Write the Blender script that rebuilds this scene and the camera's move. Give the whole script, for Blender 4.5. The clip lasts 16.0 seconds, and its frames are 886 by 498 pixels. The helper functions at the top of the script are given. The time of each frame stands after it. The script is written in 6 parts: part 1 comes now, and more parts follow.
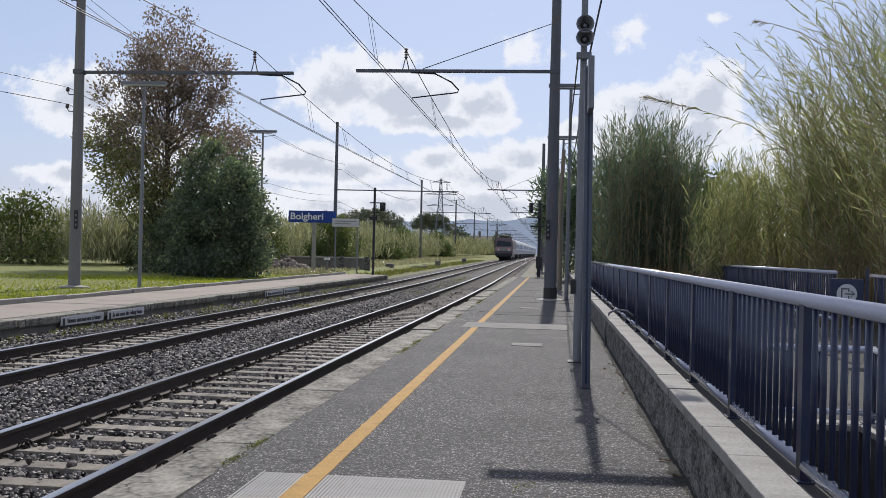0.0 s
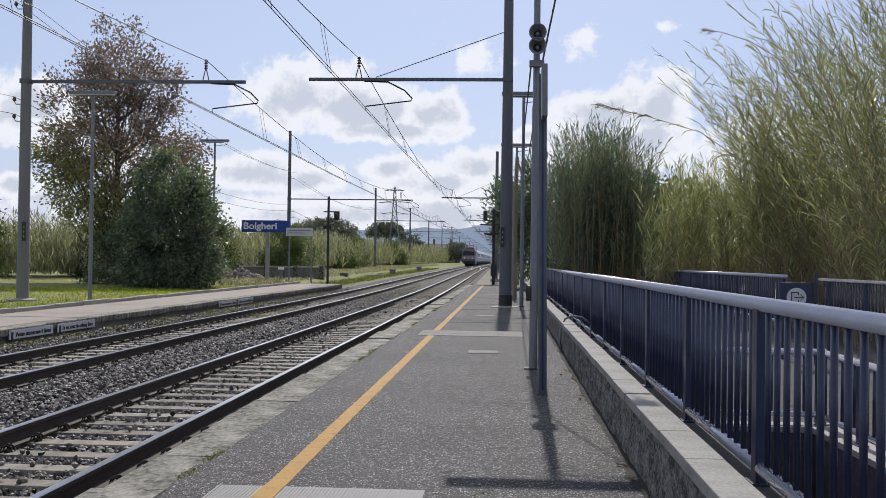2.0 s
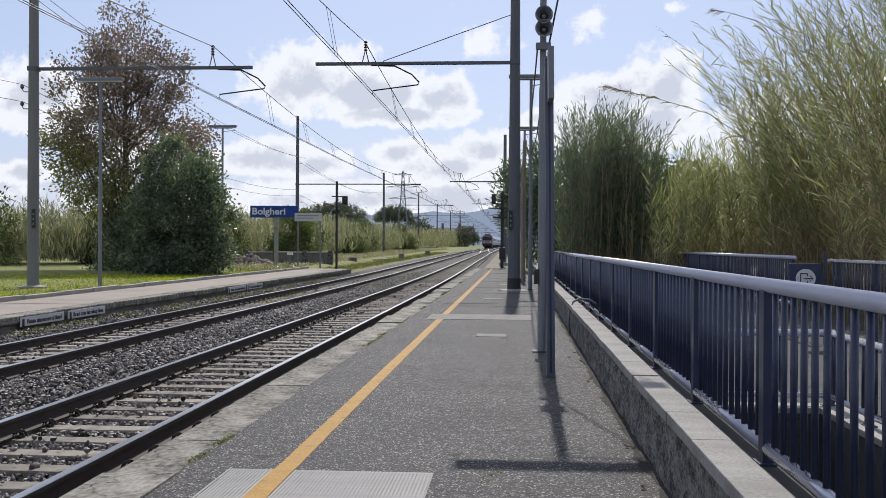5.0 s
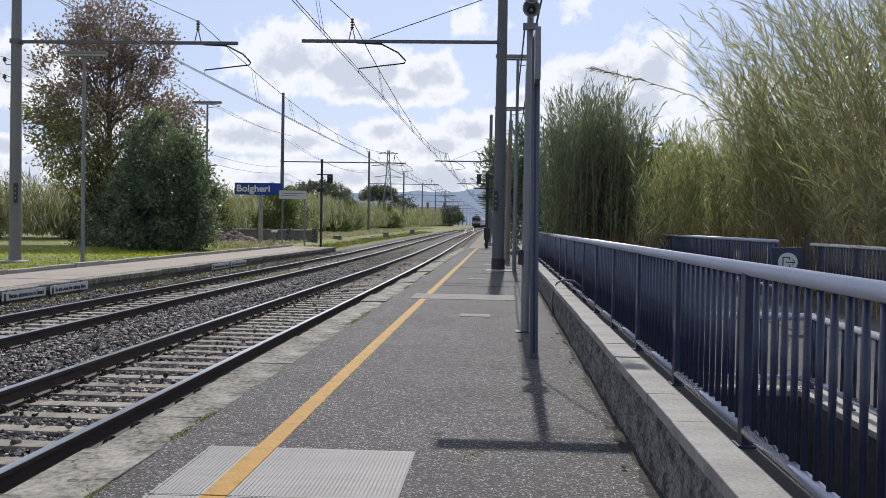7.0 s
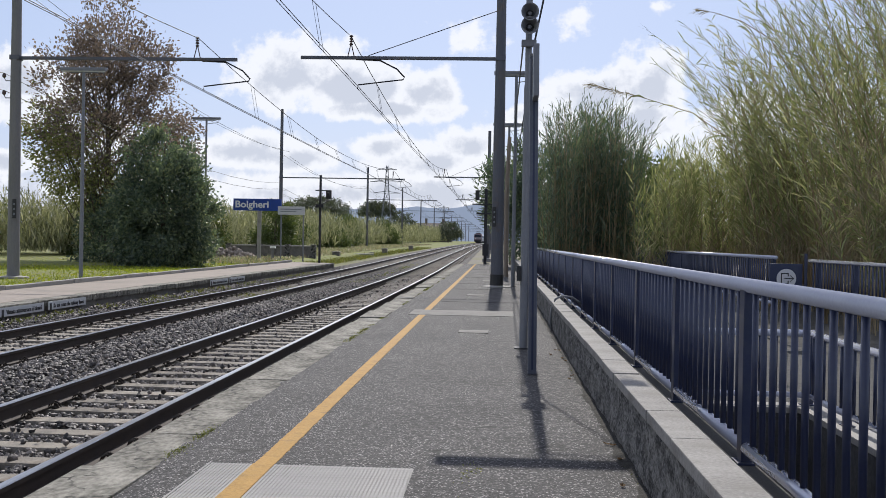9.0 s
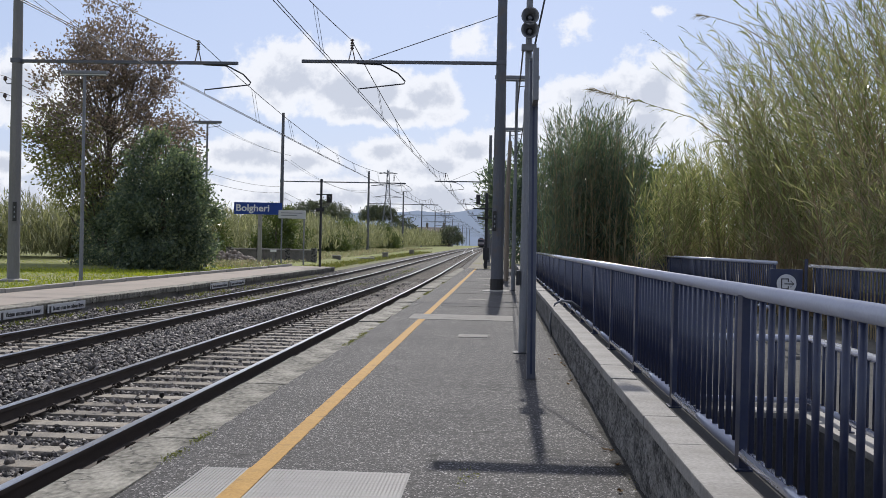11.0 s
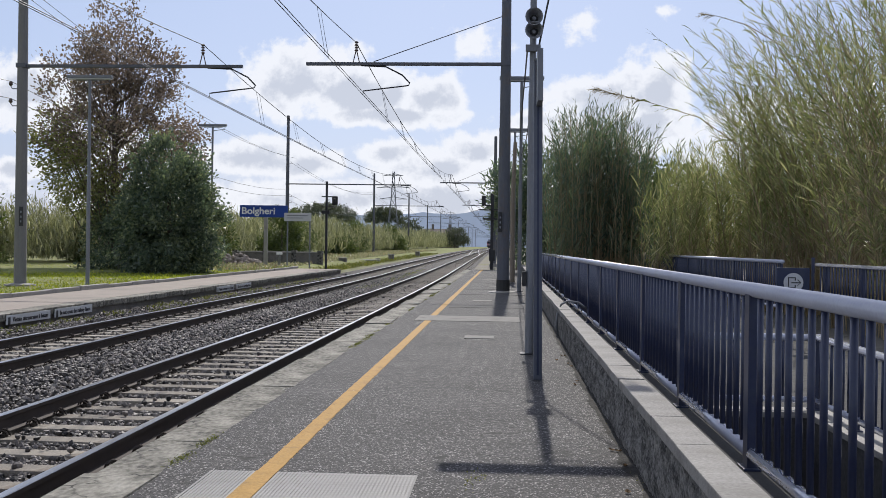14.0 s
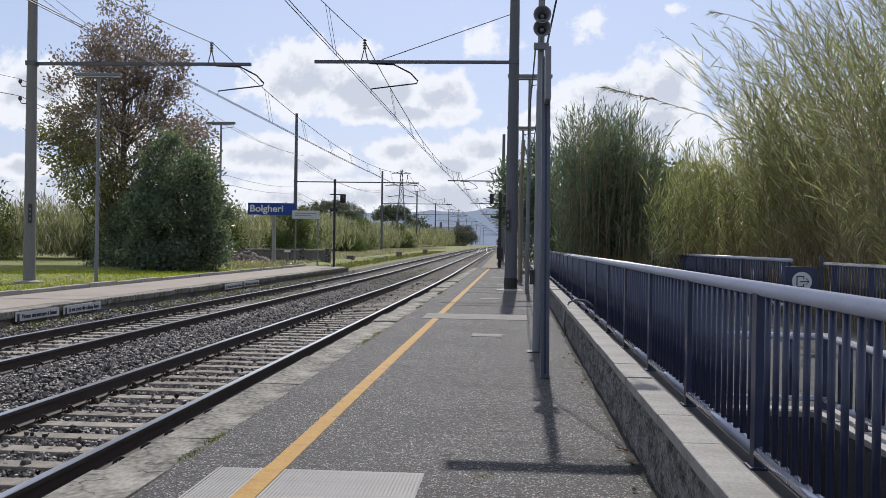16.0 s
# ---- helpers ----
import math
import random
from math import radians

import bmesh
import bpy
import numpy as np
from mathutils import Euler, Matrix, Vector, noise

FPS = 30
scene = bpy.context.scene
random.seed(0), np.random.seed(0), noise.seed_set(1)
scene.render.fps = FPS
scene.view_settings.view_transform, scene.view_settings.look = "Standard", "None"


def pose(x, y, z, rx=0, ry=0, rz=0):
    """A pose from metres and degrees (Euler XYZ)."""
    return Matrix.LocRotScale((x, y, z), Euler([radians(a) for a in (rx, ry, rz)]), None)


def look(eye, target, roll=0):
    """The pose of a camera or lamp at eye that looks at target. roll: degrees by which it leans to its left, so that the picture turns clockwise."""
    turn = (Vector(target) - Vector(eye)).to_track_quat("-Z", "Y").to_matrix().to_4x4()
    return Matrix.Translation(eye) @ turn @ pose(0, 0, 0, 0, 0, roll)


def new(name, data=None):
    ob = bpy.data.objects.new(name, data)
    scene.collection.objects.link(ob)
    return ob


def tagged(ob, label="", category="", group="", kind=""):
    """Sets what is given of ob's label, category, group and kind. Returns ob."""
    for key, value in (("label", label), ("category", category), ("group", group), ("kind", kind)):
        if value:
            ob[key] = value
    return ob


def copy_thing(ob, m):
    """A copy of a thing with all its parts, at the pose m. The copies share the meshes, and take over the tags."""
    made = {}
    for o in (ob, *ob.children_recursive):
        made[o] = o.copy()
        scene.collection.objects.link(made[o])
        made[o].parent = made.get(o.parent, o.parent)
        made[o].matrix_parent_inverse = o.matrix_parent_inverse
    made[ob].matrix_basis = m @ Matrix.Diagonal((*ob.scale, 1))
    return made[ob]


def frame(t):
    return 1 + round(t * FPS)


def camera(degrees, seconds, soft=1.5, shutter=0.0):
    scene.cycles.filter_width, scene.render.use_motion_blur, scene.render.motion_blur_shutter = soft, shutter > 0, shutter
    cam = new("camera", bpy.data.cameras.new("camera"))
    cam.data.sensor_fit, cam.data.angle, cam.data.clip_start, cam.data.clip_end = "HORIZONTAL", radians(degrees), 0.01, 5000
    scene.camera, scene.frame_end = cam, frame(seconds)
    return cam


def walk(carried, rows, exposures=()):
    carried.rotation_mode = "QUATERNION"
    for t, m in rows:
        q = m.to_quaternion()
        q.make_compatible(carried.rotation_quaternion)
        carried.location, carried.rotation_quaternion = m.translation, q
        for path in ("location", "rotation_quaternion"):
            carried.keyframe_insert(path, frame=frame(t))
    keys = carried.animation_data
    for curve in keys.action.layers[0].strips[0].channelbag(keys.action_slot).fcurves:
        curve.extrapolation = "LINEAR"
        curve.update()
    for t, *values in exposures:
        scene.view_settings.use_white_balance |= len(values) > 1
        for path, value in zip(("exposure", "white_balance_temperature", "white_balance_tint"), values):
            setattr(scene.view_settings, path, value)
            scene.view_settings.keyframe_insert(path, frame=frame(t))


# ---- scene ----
cam = camera(47.0, 16.0, soft=0.8)
PATH = [
    (0, (-0.002, 0.018, 1.282), (-0.2163, 2.0062, 1.2890), 1.36),
    (0.5, (-0.005, 0.017, 1.280), (-0.1892, 2.0090, 1.2835), 1.47),
    (1, (-0.007, 0.021, 1.281), (-0.1969, 2.0123, 1.2831), 0.87),
    (1.5, (-0.014, 0.022, 1.284), (-0.2086, 2.0124, 1.2992), 0.49),
    (2, (-0.014, 0.024, 1.282), (-0.1397, 2.0197, 1.3066), 0.76),
    (2.5, (-0.015, 0.020, 1.283), (-0.1283, 2.0169, 1.3028), 0.97),
    (3, (-0.019, 0.018, 1.280), (-0.1413, 2.0138, 1.2868), 1.39),
    (3.5, (-0.018, 0.016, 1.282), (-0.1614, 2.0106, 1.2698), 1.44),
    (4, (-0.013, 0.016, 1.279), (-0.1625, 2.0097, 1.2449), 1.27),
    (4.2, (-0.009, 0.018, 1.278), (-0.1620, 2.0117, 1.2489), 1.06),
    (6.3, (0.002, 0.007, 1.286), (-0.1192, 2.0037, 1.2909), -0.46),
    (6.5, (0.003, 0.014, 1.283), (-0.1144, 2.0105, 1.2540), 0.74),
    (7, (0.000, 0.011, 1.284), (-0.1119, 2.0069, 1.2370), 0.99),
    (7.5, (0.001, 0.012, 1.286), (-0.0768, 2.0101, 1.2479), 0.71),
    (8, (-0.004, 0.012, 1.286), (-0.1280, 2.0077, 1.2622), 0.66),
    (8.5, (-0.003, 0.014, 1.282), (-0.1131, 2.0111, 1.2518), 1.27),
    (9, (0.000, 0.013, 1.286), (-0.1097, 2.0099, 1.2703), 1.03),
    (9.5, (-0.000, 0.013, 1.287), (-0.1109, 2.0101, 1.2674), 0.78),
    (9.7, (0.003, 0.009, 1.288), (-0.1209, 2.0054, 1.2721), 0.76),
    (11.8, (0.018, 0.039, 1.285), (-0.0870, 2.0365, 1.2866), 1.41),
    (12, (0.017, 0.039, 1.286), (-0.0963, 2.0356, 1.2981), 1.06),
    (12.5, (0.023, 0.035, 1.285), (-0.0962, 2.0318, 1.2883), 0.90),
    (13, (0.023, 0.041, 1.287), (-0.0790, 2.0386, 1.2887), 0.74),
    (13.5, (0.022, 0.043, 1.283), (-0.0866, 2.0403, 1.2685), 0.87),
    (14, (0.020, 0.040, 1.285), (-0.1032, 2.0363, 1.2802), 0.77),
    (14.5, (0.025, 0.042, 1.286), (-0.0795, 2.0389, 1.2692), 1.25),
    (15, (0.025, 0.041, 1.285), (-0.1000, 2.0374, 1.2886), 0.91),
    (15.5, (0.018, 0.036, 1.288), (-0.1270, 2.0304, 1.2728), 0.83),
    (16, (0.024, 0.036, 1.286), (-0.1146, 2.0310, 1.2770), 0.89),
]
walk(cam, [(t, look(eye, target, roll)) for t, eye, target, roll in PATH],
     exposures=((0, -0.02), (2, -0.01), (4, 0.03), (6.3, 0.08), (8, 0.08), (9.7, 0.07), (11.8, 0.03), (16, 0.03)))

# ---- world, sun, exposure ----
SUN_EL, SUN_AZ = radians(44.5), radians(0.25)
scene.view_settings.exposure = 0.0


def node(nt, kind, **vals):
    n = nt.nodes.new(kind)
    for k, v in vals.items():
        if k.startswith("i_"):
            n.inputs[int(k[2:])].default_value = v
        else:
            setattr(n, k, v)
    return n


def math_node(nt, op, a, b=None, clamp=False):
    n = nt.nodes.new("ShaderNodeMath")
    n.operation, n.use_clamp = op, clamp
    for i, v in ((0, a), (1, b)):
        if v is None:
            continue
        if isinstance(v, (int, float)):
            n.inputs[i].default_value = v
        else:
            nt.links.new(v, n.inputs[i])
    return n.outputs[0]


def make_world():
    w = bpy.data.worlds.new("sky")
    scene.world = w
    w.use_nodes = True
    nt = w.node_tree
    nt.nodes.clear()
    L = nt.links.new
    out = nt.nodes.new("ShaderNodeOutputWorld")
    bg = nt.nodes.new("ShaderNodeBackground")
    bg.inputs[1].default_value = 0.10
    sky = nt.nodes.new("ShaderNodeTexSky")
    sky.sky_type = "NISHITA"
    sky.sun_disc = False
    sky.sun_elevation, sky.sun_rotation = SUN_EL, SUN_AZ
    sky.air_density, sky.dust_density, sky.ozone_density = 1.0, 1.0, 2.0
    tc = nt.nodes.new("ShaderNodeTexCoord")
    sep = nt.nodes.new("ShaderNodeSeparateXYZ")
    L(tc.outputs["Generated"], sep.inputs[0])
    ay = math_node(nt, "MAXIMUM", math_node(nt, "ABSOLUTE", sep.outputs[1]), 0.05)
    u = math_node(nt, "DIVIDE", sep.outputs[0], ay)
    v = math_node(nt, "DIVIDE", sep.outputs[2], ay)
    uv = nt.nodes.new("ShaderNodeCombineXYZ")
    L(u, uv.inputs[0])
    L(v, uv.inputs[1])
    L(math_node(nt, "SIGN", sep.outputs[1]), uv.inputs[2])
    nz = node(nt, "ShaderNodeTexNoise")
    nz.inputs["Scale"].default_value = 24.0
    nz.inputs["Detail"].default_value = 9.0
    nz.inputs["Roughness"].default_value = 0.6
    L(uv.outputs[0], nz.inputs["Vector"])
    big = node(nt, "ShaderNodeTexNoise")
    big.inputs["Scale"].default_value = 3.0
    big.inputs["Detail"].default_value = 3.0
    L(uv.outputs[0], big.inputs["Vector"])
    # cumulus heaps: centre u, v and half sizes
    heaps = [(-0.200, 0.163, 0.070, 0.042), (-0.150, 0.150, 0.085, 0.034), (-0.076, 0.145, 0.042, 0.026), (-0.12, 0.128, 0.10, 0.014),
             (-0.247, 0.086, 0.085, 0.021), (-0.195, 0.079, 0.05, 0.018), (-0.12, 0.091, 0.032, 0.017), (-0.030, 0.094, 0.032, 0.024), (-0.065, 0.074, 0.085, 0.020),
             (-0.06, 0.045, 0.45, 0.024), (0.088, 0.139, 0.065, 0.032), (0.145, 0.154, 0.055, 0.038), (0.118, 0.118, 0.11, 0.028), (0.03, 0.125, 0.03, 0.012),
             (-0.030, 0.205, 0.024, 0.015), (0.073, 0.218, 0.020, 0.012), (0.146, 0.232, 0.011, 0.007), (-0.485, 0.150, 0.07, 0.042), (-0.50, 0.073, 0.05, 0.014), (-0.40, 0.10, 0.06, 0.02), (0.35, 0.10, 0.2, 0.05)]
    dens = None
    for hu, hv, ha, hb in heaps:
        s = nt.nodes.new("ShaderNodeVectorMath")
        s.operation = "SUBTRACT"
        L(uv.outputs[0], s.inputs[0])
        s.inputs[1].default_value = (hu, hv, 1)
        m = nt.nodes.new("ShaderNodeVectorMath")
        m.operation = "MULTIPLY"
        L(s.outputs[0], m.inputs[0])
        m.inputs[1].default_value = (1 / ha, 1 / hb, 3)
        d = nt.nodes.new("ShaderNodeVectorMath")
        d.operation = "LENGTH"
        L(m.outputs[0], d.inputs[0])
        e = math_node(nt, "SUBTRACT", 1.0, d.outputs["Value"])
        if ha < 0.026:
            e = math_node(nt, "MULTIPLY", e, 0.3)
        dens = e if dens is None else math_node(nt, "MAXIMUM", dens, e)
    # behind the view, broad noise carries on the heaps, thickened for fill light
    free = math_node(nt, "MULTIPLY", math_node(nt, "SUBTRACT", big.outputs["Fac"], 0.50), 4.0)
    out_of = math_node(nt, "GREATER_THAN", math_node(nt, "ABSOLUTE", u), 0.62)
    back = math_node(nt, "LESS_THAN", sep.outputs[1], 0.0)
    rest = math_node(nt, "MAXIMUM", out_of, back)
    free = math_node(nt, "SUBTRACT", math_node(nt, "MULTIPLY", free, rest), math_node(nt, "MULTIPLY", math_node(nt, "SUBTRACT", 1.0, rest), 3.0))
    dens = math_node(nt, "MAXIMUM", math_node(nt, "MAXIMUM", dens, -1.0), free)
    wob = math_node(nt, "MULTIPLY", math_node(nt, "SUBTRACT", nz.outputs["Fac"], 0.5), 2.3)
    dens = math_node(nt, "ADD", dens, wob)
    cover = nt.nodes.new("ShaderNodeMapRange")
    cover.interpolation_type = "SMOOTHSTEP"
    cover.inputs[1].default_value, cover.inputs[2].default_value = -0.10, 0.26
    L(dens, cover.inputs[0])
    core = nt.nodes.new("ShaderNodeMapRange")
    core.interpolation_type = "SMOOTHSTEP"
    core.inputs[1].default_value, core.inputs[2].default_value = 0.38, 0.85
    L(dens, core.inputs[0])
    tone = nt.nodes.new("ShaderNodeMix")
    tone.data_type = "RGBA"
    tone.inputs[6].default_value = CLOUD_LIT
    tone.inputs[7].default_value = CLOUD_CORE
    L(core.outputs[0], tone.inputs[0])
    # thin veil that whitens the lower sky
    veil = nt.nodes.new("ShaderNodeMapRange")
    veil.interpolation_type = "SMOOTHSTEP"
    veil.inputs[1].default_value, veil.inputs[2].default_value = 0.5, 0.0
    veil.inputs[3].default_value, veil.inputs[4].default_value = 0.35, 0.62
    L(v, veil.inputs[0])
    hz = nt.nodes.new("ShaderNodeMix")
    hz.data_type = "RGBA"
    hz.inputs[7].default_value = VEIL
    L(sky.outputs[0], hz.inputs[6])
    L(veil.outputs[0], hz.inputs[0])
    mix = nt.nodes.new("ShaderNodeMix")
    mix.data_type = "RGBA"
    L(math_node(nt, "MULTIPLY", cover.outputs[0], 0.93), mix.inputs[0])
    L(hz.outputs[2], mix.inputs[6])
    L(tone.outputs[2], mix.inputs[7])
    L(mix.outputs[2], bg.inputs[0])
    L(bg.outputs[0], out.inputs[0])


CLOUD_LIT = (8.9, 9.1, 9.7, 1)
CLOUD_CORE = (6.0, 6.4, 7.4, 1)
VEIL = (5.1, 5.85, 8.9, 1)
make_world()
sun = new("sun", bpy.data.lights.new("sun", "SUN"))
sun.data.energy, sun.data.angle, sun.data.color = 4.0, radians(0.53), (1.0, 0.955, 0.90)
sun.matrix_world = look((math.sin(SUN_AZ) * math.cos(SUN_EL) * 50, math.cos(SUN_AZ) * math.cos(SUN_EL) * 50, math.sin(SUN_EL) * 50), (0, 0, 0))


# ---- materials ----
def mat(name, c1, c2, scale=4.0, fine=60.0, rough=0.7, metal=0.0, bump=0.3, bump_dist=0.01, spread=0.5, island=0.0, obj_rand=0.0, coat=0.0, stretch=(1, 1, 1), stain=None, stain_scale=0.7, spec=0.5, contrast=1.0):
    m = bpy.data.materials.new(name)
    m.use_nodes = True
    nt = m.node_tree
    L = nt.links.new
    b = nt.nodes["Principled BSDF"]
    b.inputs["Roughness"].default_value, b.inputs["Metallic"].default_value = rough, metal
    b.inputs["Coat Weight"].default_value = coat
    b.inputs["Specular IOR Level"].default_value = spec
    tc = nt.nodes.new("ShaderNodeTexCoord")
    mp = nt.nodes.new("ShaderNodeMapping")
    mp.inputs["Scale"].default_value = stretch
    L(tc.outputs["Object"], mp.inputs[0])
    n1 = nt.nodes.new("ShaderNodeTexNoise")
    n1.inputs["Scale"].default_value, n1.inputs["Detail"].default_value = scale, 6
    n2 = nt.nodes.new("ShaderNodeTexNoise")
    n2.inputs["Scale"].default_value, n2.inputs["Detail"].default_value = fine, 3
    L(mp.outputs[0], n1.inputs["Vector"])
    L(mp.outputs[0], n2.inputs["Vector"])
    fac = math_node(nt, "ADD", math_node(nt, "MULTIPLY", math_node(nt, "SUBTRACT", n1.outputs["Fac"], 0.5), 1.6 * spread),
                    math_node(nt, "MULTIPLY", math_node(nt, "SUBTRACT", n2.outputs["Fac"], 0.5), 1.6 * (1 - spread)))
    fac = math_node(nt, "ADD", math_node(nt, "MULTIPLY", fac, contrast), 0.5, True)
    if island:
        g = nt.nodes.new("ShaderNodeNewGeometry")
        fac = math_node(nt, "ADD", fac, math_node(nt, "MULTIPLY", math_node(nt, "SUBTRACT", g.outputs["Random Per Island"], 0.5), island), True)
    if obj_rand:
        o = nt.nodes.new("ShaderNodeObjectInfo")
        fac = math_node(nt, "ADD", fac, math_node(nt, "MULTIPLY", math_node(nt, "SUBTRACT", o.outputs["Random"], 0.5), obj_rand), True)
    mx = nt.nodes.new("ShaderNodeMix")
    mx.data_type = "RGBA"
    mx.inputs[6].default_value, mx.inputs[7].default_value = (*c1, 1), (*c2, 1)
    L(fac, mx.inputs[0])
    col = mx.outputs[2]
    if stain:
        n3 = nt.nodes.new("ShaderNodeTexNoise")
        n3.inputs["Scale"].default_value, n3.inputs["Detail"].default_value = stain_scale, 8
        n3.inputs["Roughness"].default_value = 0.65
        L(tc.outputs["Object"], n3.inputs["Vector"])
        r = nt.nodes.new("ShaderNodeMapRange")
        r.inputs[1].default_value, r.inputs[2].default_value, r.inputs[4].default_value = 0.52, 0.7, 0.8
        L(n3.outputs["Fac"], r.inputs[0])
        m2 = nt.nodes.new("ShaderNodeMix")
        m2.data_type = "RGBA"
        L(r.outputs[0], m2.inputs[0])
        L(col, m2.inputs[6])
        m2.inputs[7].default_value = (*stain, 1)
        col = m2.outputs[2]
    L(col, b.inputs["Base Color"])
    if bump:
        bp = nt.nodes.new("ShaderNodeBump")
        bp.inputs["Strength"].default_value, bp.inputs["Distance"].default_value = bump, bump_dist
        L(n2.outputs["Fac"], bp.inputs["Height"])
        L(bp.outputs[0], b.inputs["Normal"])
    return m


def leaf_mat(name, c1, c2, c3, rough=0.45, trans=0.45, trans_tint=(1.25, 1.2, 0.55)):
    """Leaves: colour by island, light through the blade."""
    m = bpy.data.materials.new(name)
    m.use_nodes = True
    nt = m.node_tree
    L = nt.links.new
    b = nt.nodes["Principled BSDF"]
    b.inputs["Roughness"].default_value = rough
    g = nt.nodes.new("ShaderNodeNewGeometry")
    ramp = nt.nodes.new("ShaderNodeValToRGB")
    ramp.color_ramp.elements[0].color, ramp.color_ramp.elements[1].color = (*c1, 1), (*c3, 1)
    e = ramp.color_ramp.elements.new(0.55)
    e.color = (*c2, 1)
    tc = nt.nodes.new("ShaderNodeTexCoord")
    nz = nt.nodes.new("ShaderNodeTexNoise")
    nz.inputs["Scale"].default_value, nz.inputs["Detail"].default_value = 0.8, 3
    L(tc.outputs["Object"], nz.inputs["Vector"])
    f = math_node(nt, "ADD", math_node(nt, "MULTIPLY", g.outputs["Random Per Island"], 0.65), math_node(nt, "MULTIPLY", math_node(nt, "SUBTRACT", nz.outputs["Fac"], 0.3), 0.8), True)
    L(f, ramp.inputs[0])
    L(ramp.outputs[0], b.inputs["Base Color"])
    tr = nt.nodes.new("ShaderNodeBsdfTranslucent")
    tint = nt.nodes.new("ShaderNodeMix")
    tint.data_type, tint.blend_type = "RGBA", "MULTIPLY"
    tint.inputs[0].default_value = 1
    tint.inputs[7].default_value = (*trans_tint, 1)
    L(ramp.outputs[0], tint.inputs[6])
    L(tint.outputs[2], tr.inputs[0])
    ms = nt.nodes.new("ShaderNodeMixShader")
    ms.inputs[0].default_value = trans
    L(b.outputs[0], ms.inputs[1])
    L(tr.outputs[0], ms.inputs[2])
    L(ms.outputs[0], nt.nodes["Material Output"].inputs[0])
    return m


def hazed_hill_mat(name, colour):
    """Distant hills, a plain backdrop whose pale colour and glow paint in bright air."""
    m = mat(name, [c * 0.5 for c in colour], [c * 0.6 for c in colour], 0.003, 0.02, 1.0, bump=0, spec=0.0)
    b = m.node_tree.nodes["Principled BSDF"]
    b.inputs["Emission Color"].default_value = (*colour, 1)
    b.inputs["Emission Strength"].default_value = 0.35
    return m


def cracked(m, scale, width, amount):
    """Adds a few wandering dark cracks to a material."""
    nt = m.node_tree
    L = nt.links.new
    b = nt.nodes["Principled BSDF"]
    col = b.inputs["Base Color"].links[0].from_socket
    tc = nt.nodes.new("ShaderNodeTexCoord")
    warp = nt.nodes.new("ShaderNodeTexNoise")
    warp.inputs["Scale"].default_value, warp.inputs["Detail"].default_value = 2.2, 6
    L(tc.outputs["Object"], warp.inputs["Vector"])
    add = nt.nodes.new("ShaderNodeVectorMath")
    add.operation = "MULTIPLY_ADD"
    add.inputs[1].default_value = (0.9, 0.9, 0.9)
    L(warp.outputs["Color"], add.inputs[0])
    L(tc.outputs["Object"], add.inputs[2])
    ed = nt.nodes.new("ShaderNodeTexVoronoi")
    ed.feature = "DISTANCE_TO_EDGE"
    ed.inputs["Scale"].default_value = scale
    L(add.outputs[0], ed.inputs["Vector"])
    line = nt.nodes.new("ShaderNodeMapRange")
    line.inputs[1].default_value, line.inputs[2].default_value = width * 0.3, width
    line.inputs[3].default_value, line.inputs[4].default_value = 1.0, 0.0
    L(ed.outputs["Distance"], line.inputs[0])
    some = nt.nodes.new("ShaderNodeMapRange")
    some.inputs[1].default_value, some.inputs[2].default_value = 0.50, 0.58
    L(warp.outputs["Fac"], some.inputs[0])
    crack = math_node(nt, "MULTIPLY", line.outputs[0], math_node(nt, "MULTIPLY", some.outputs[0], amount))
    m4 = nt.nodes.new("ShaderNodeMix")
    m4.data_type = "RGBA"
    L(crack, m4.inputs[0])
    L(col, m4.inputs[6])
    m4.inputs[7].default_value = (0.012, 0.012, 0.011, 1)
    L(m4.outputs[2], b.inputs["Base Color"])
    return m


def asphalt_mat():
    """Old asphalt: pale and dark aggregate in a grey binder, with broad worn patches."""
    m = mat("asphalt", (0.023, 0.0222, 0.023), (0.062, 0.0595, 0.0595), 1.1, 11, 0.8, bump=0.9, bump_dist=0.012, spread=0.55, stain=(0.030, 0.029, 0.030), stain_scale=0.5, spec=0.25)
    nt = m.node_tree
    L = nt.links.new
    b = nt.nodes["Principled BSDF"]
    col = b.inputs["Base Color"].links[0].from_socket
    tc = nt.nodes.new("ShaderNodeTexCoord")
    v = nt.nodes.new("ShaderNodeTexVoronoi")
    v.inputs["Scale"].default_value = 120
    L(tc.outputs["Object"], v.inputs["Vector"])
    sp = nt.nodes.new("ShaderNodeSeparateColor")
    L(v.outputs["Color"], sp.inputs[0])
    r = nt.nodes.new("ShaderNodeValToRGB")
    e = r.color_ramp.elements
    e[0].color, e[1].color = (0.12, 0.12, 0.13, 1), (8.5, 8.4, 8.1, 1)
    for p, c in ((0.35, (0.75, 0.75, 0.75, 1)), (0.72, (1.15, 1.15, 1.15, 1)), (0.86, (1.5, 1.48, 1.45, 1))):
        q = e.new(p)
        q.color = c
    L(sp.outputs[0], r.inputs[0])
    mx = nt.nodes.new("ShaderNodeMix")
    mx.data_type, mx.blend_type = "RGBA", "MULTIPLY"
    mx.inputs[0].default_value = 1.0
    L(col, mx.inputs[6])
    L(r.outputs[0], mx.inputs[7])
    L(mx.outputs[2], b.inputs["Base Color"])
    return cracked(m, 0.42, 0.010, 0.85)


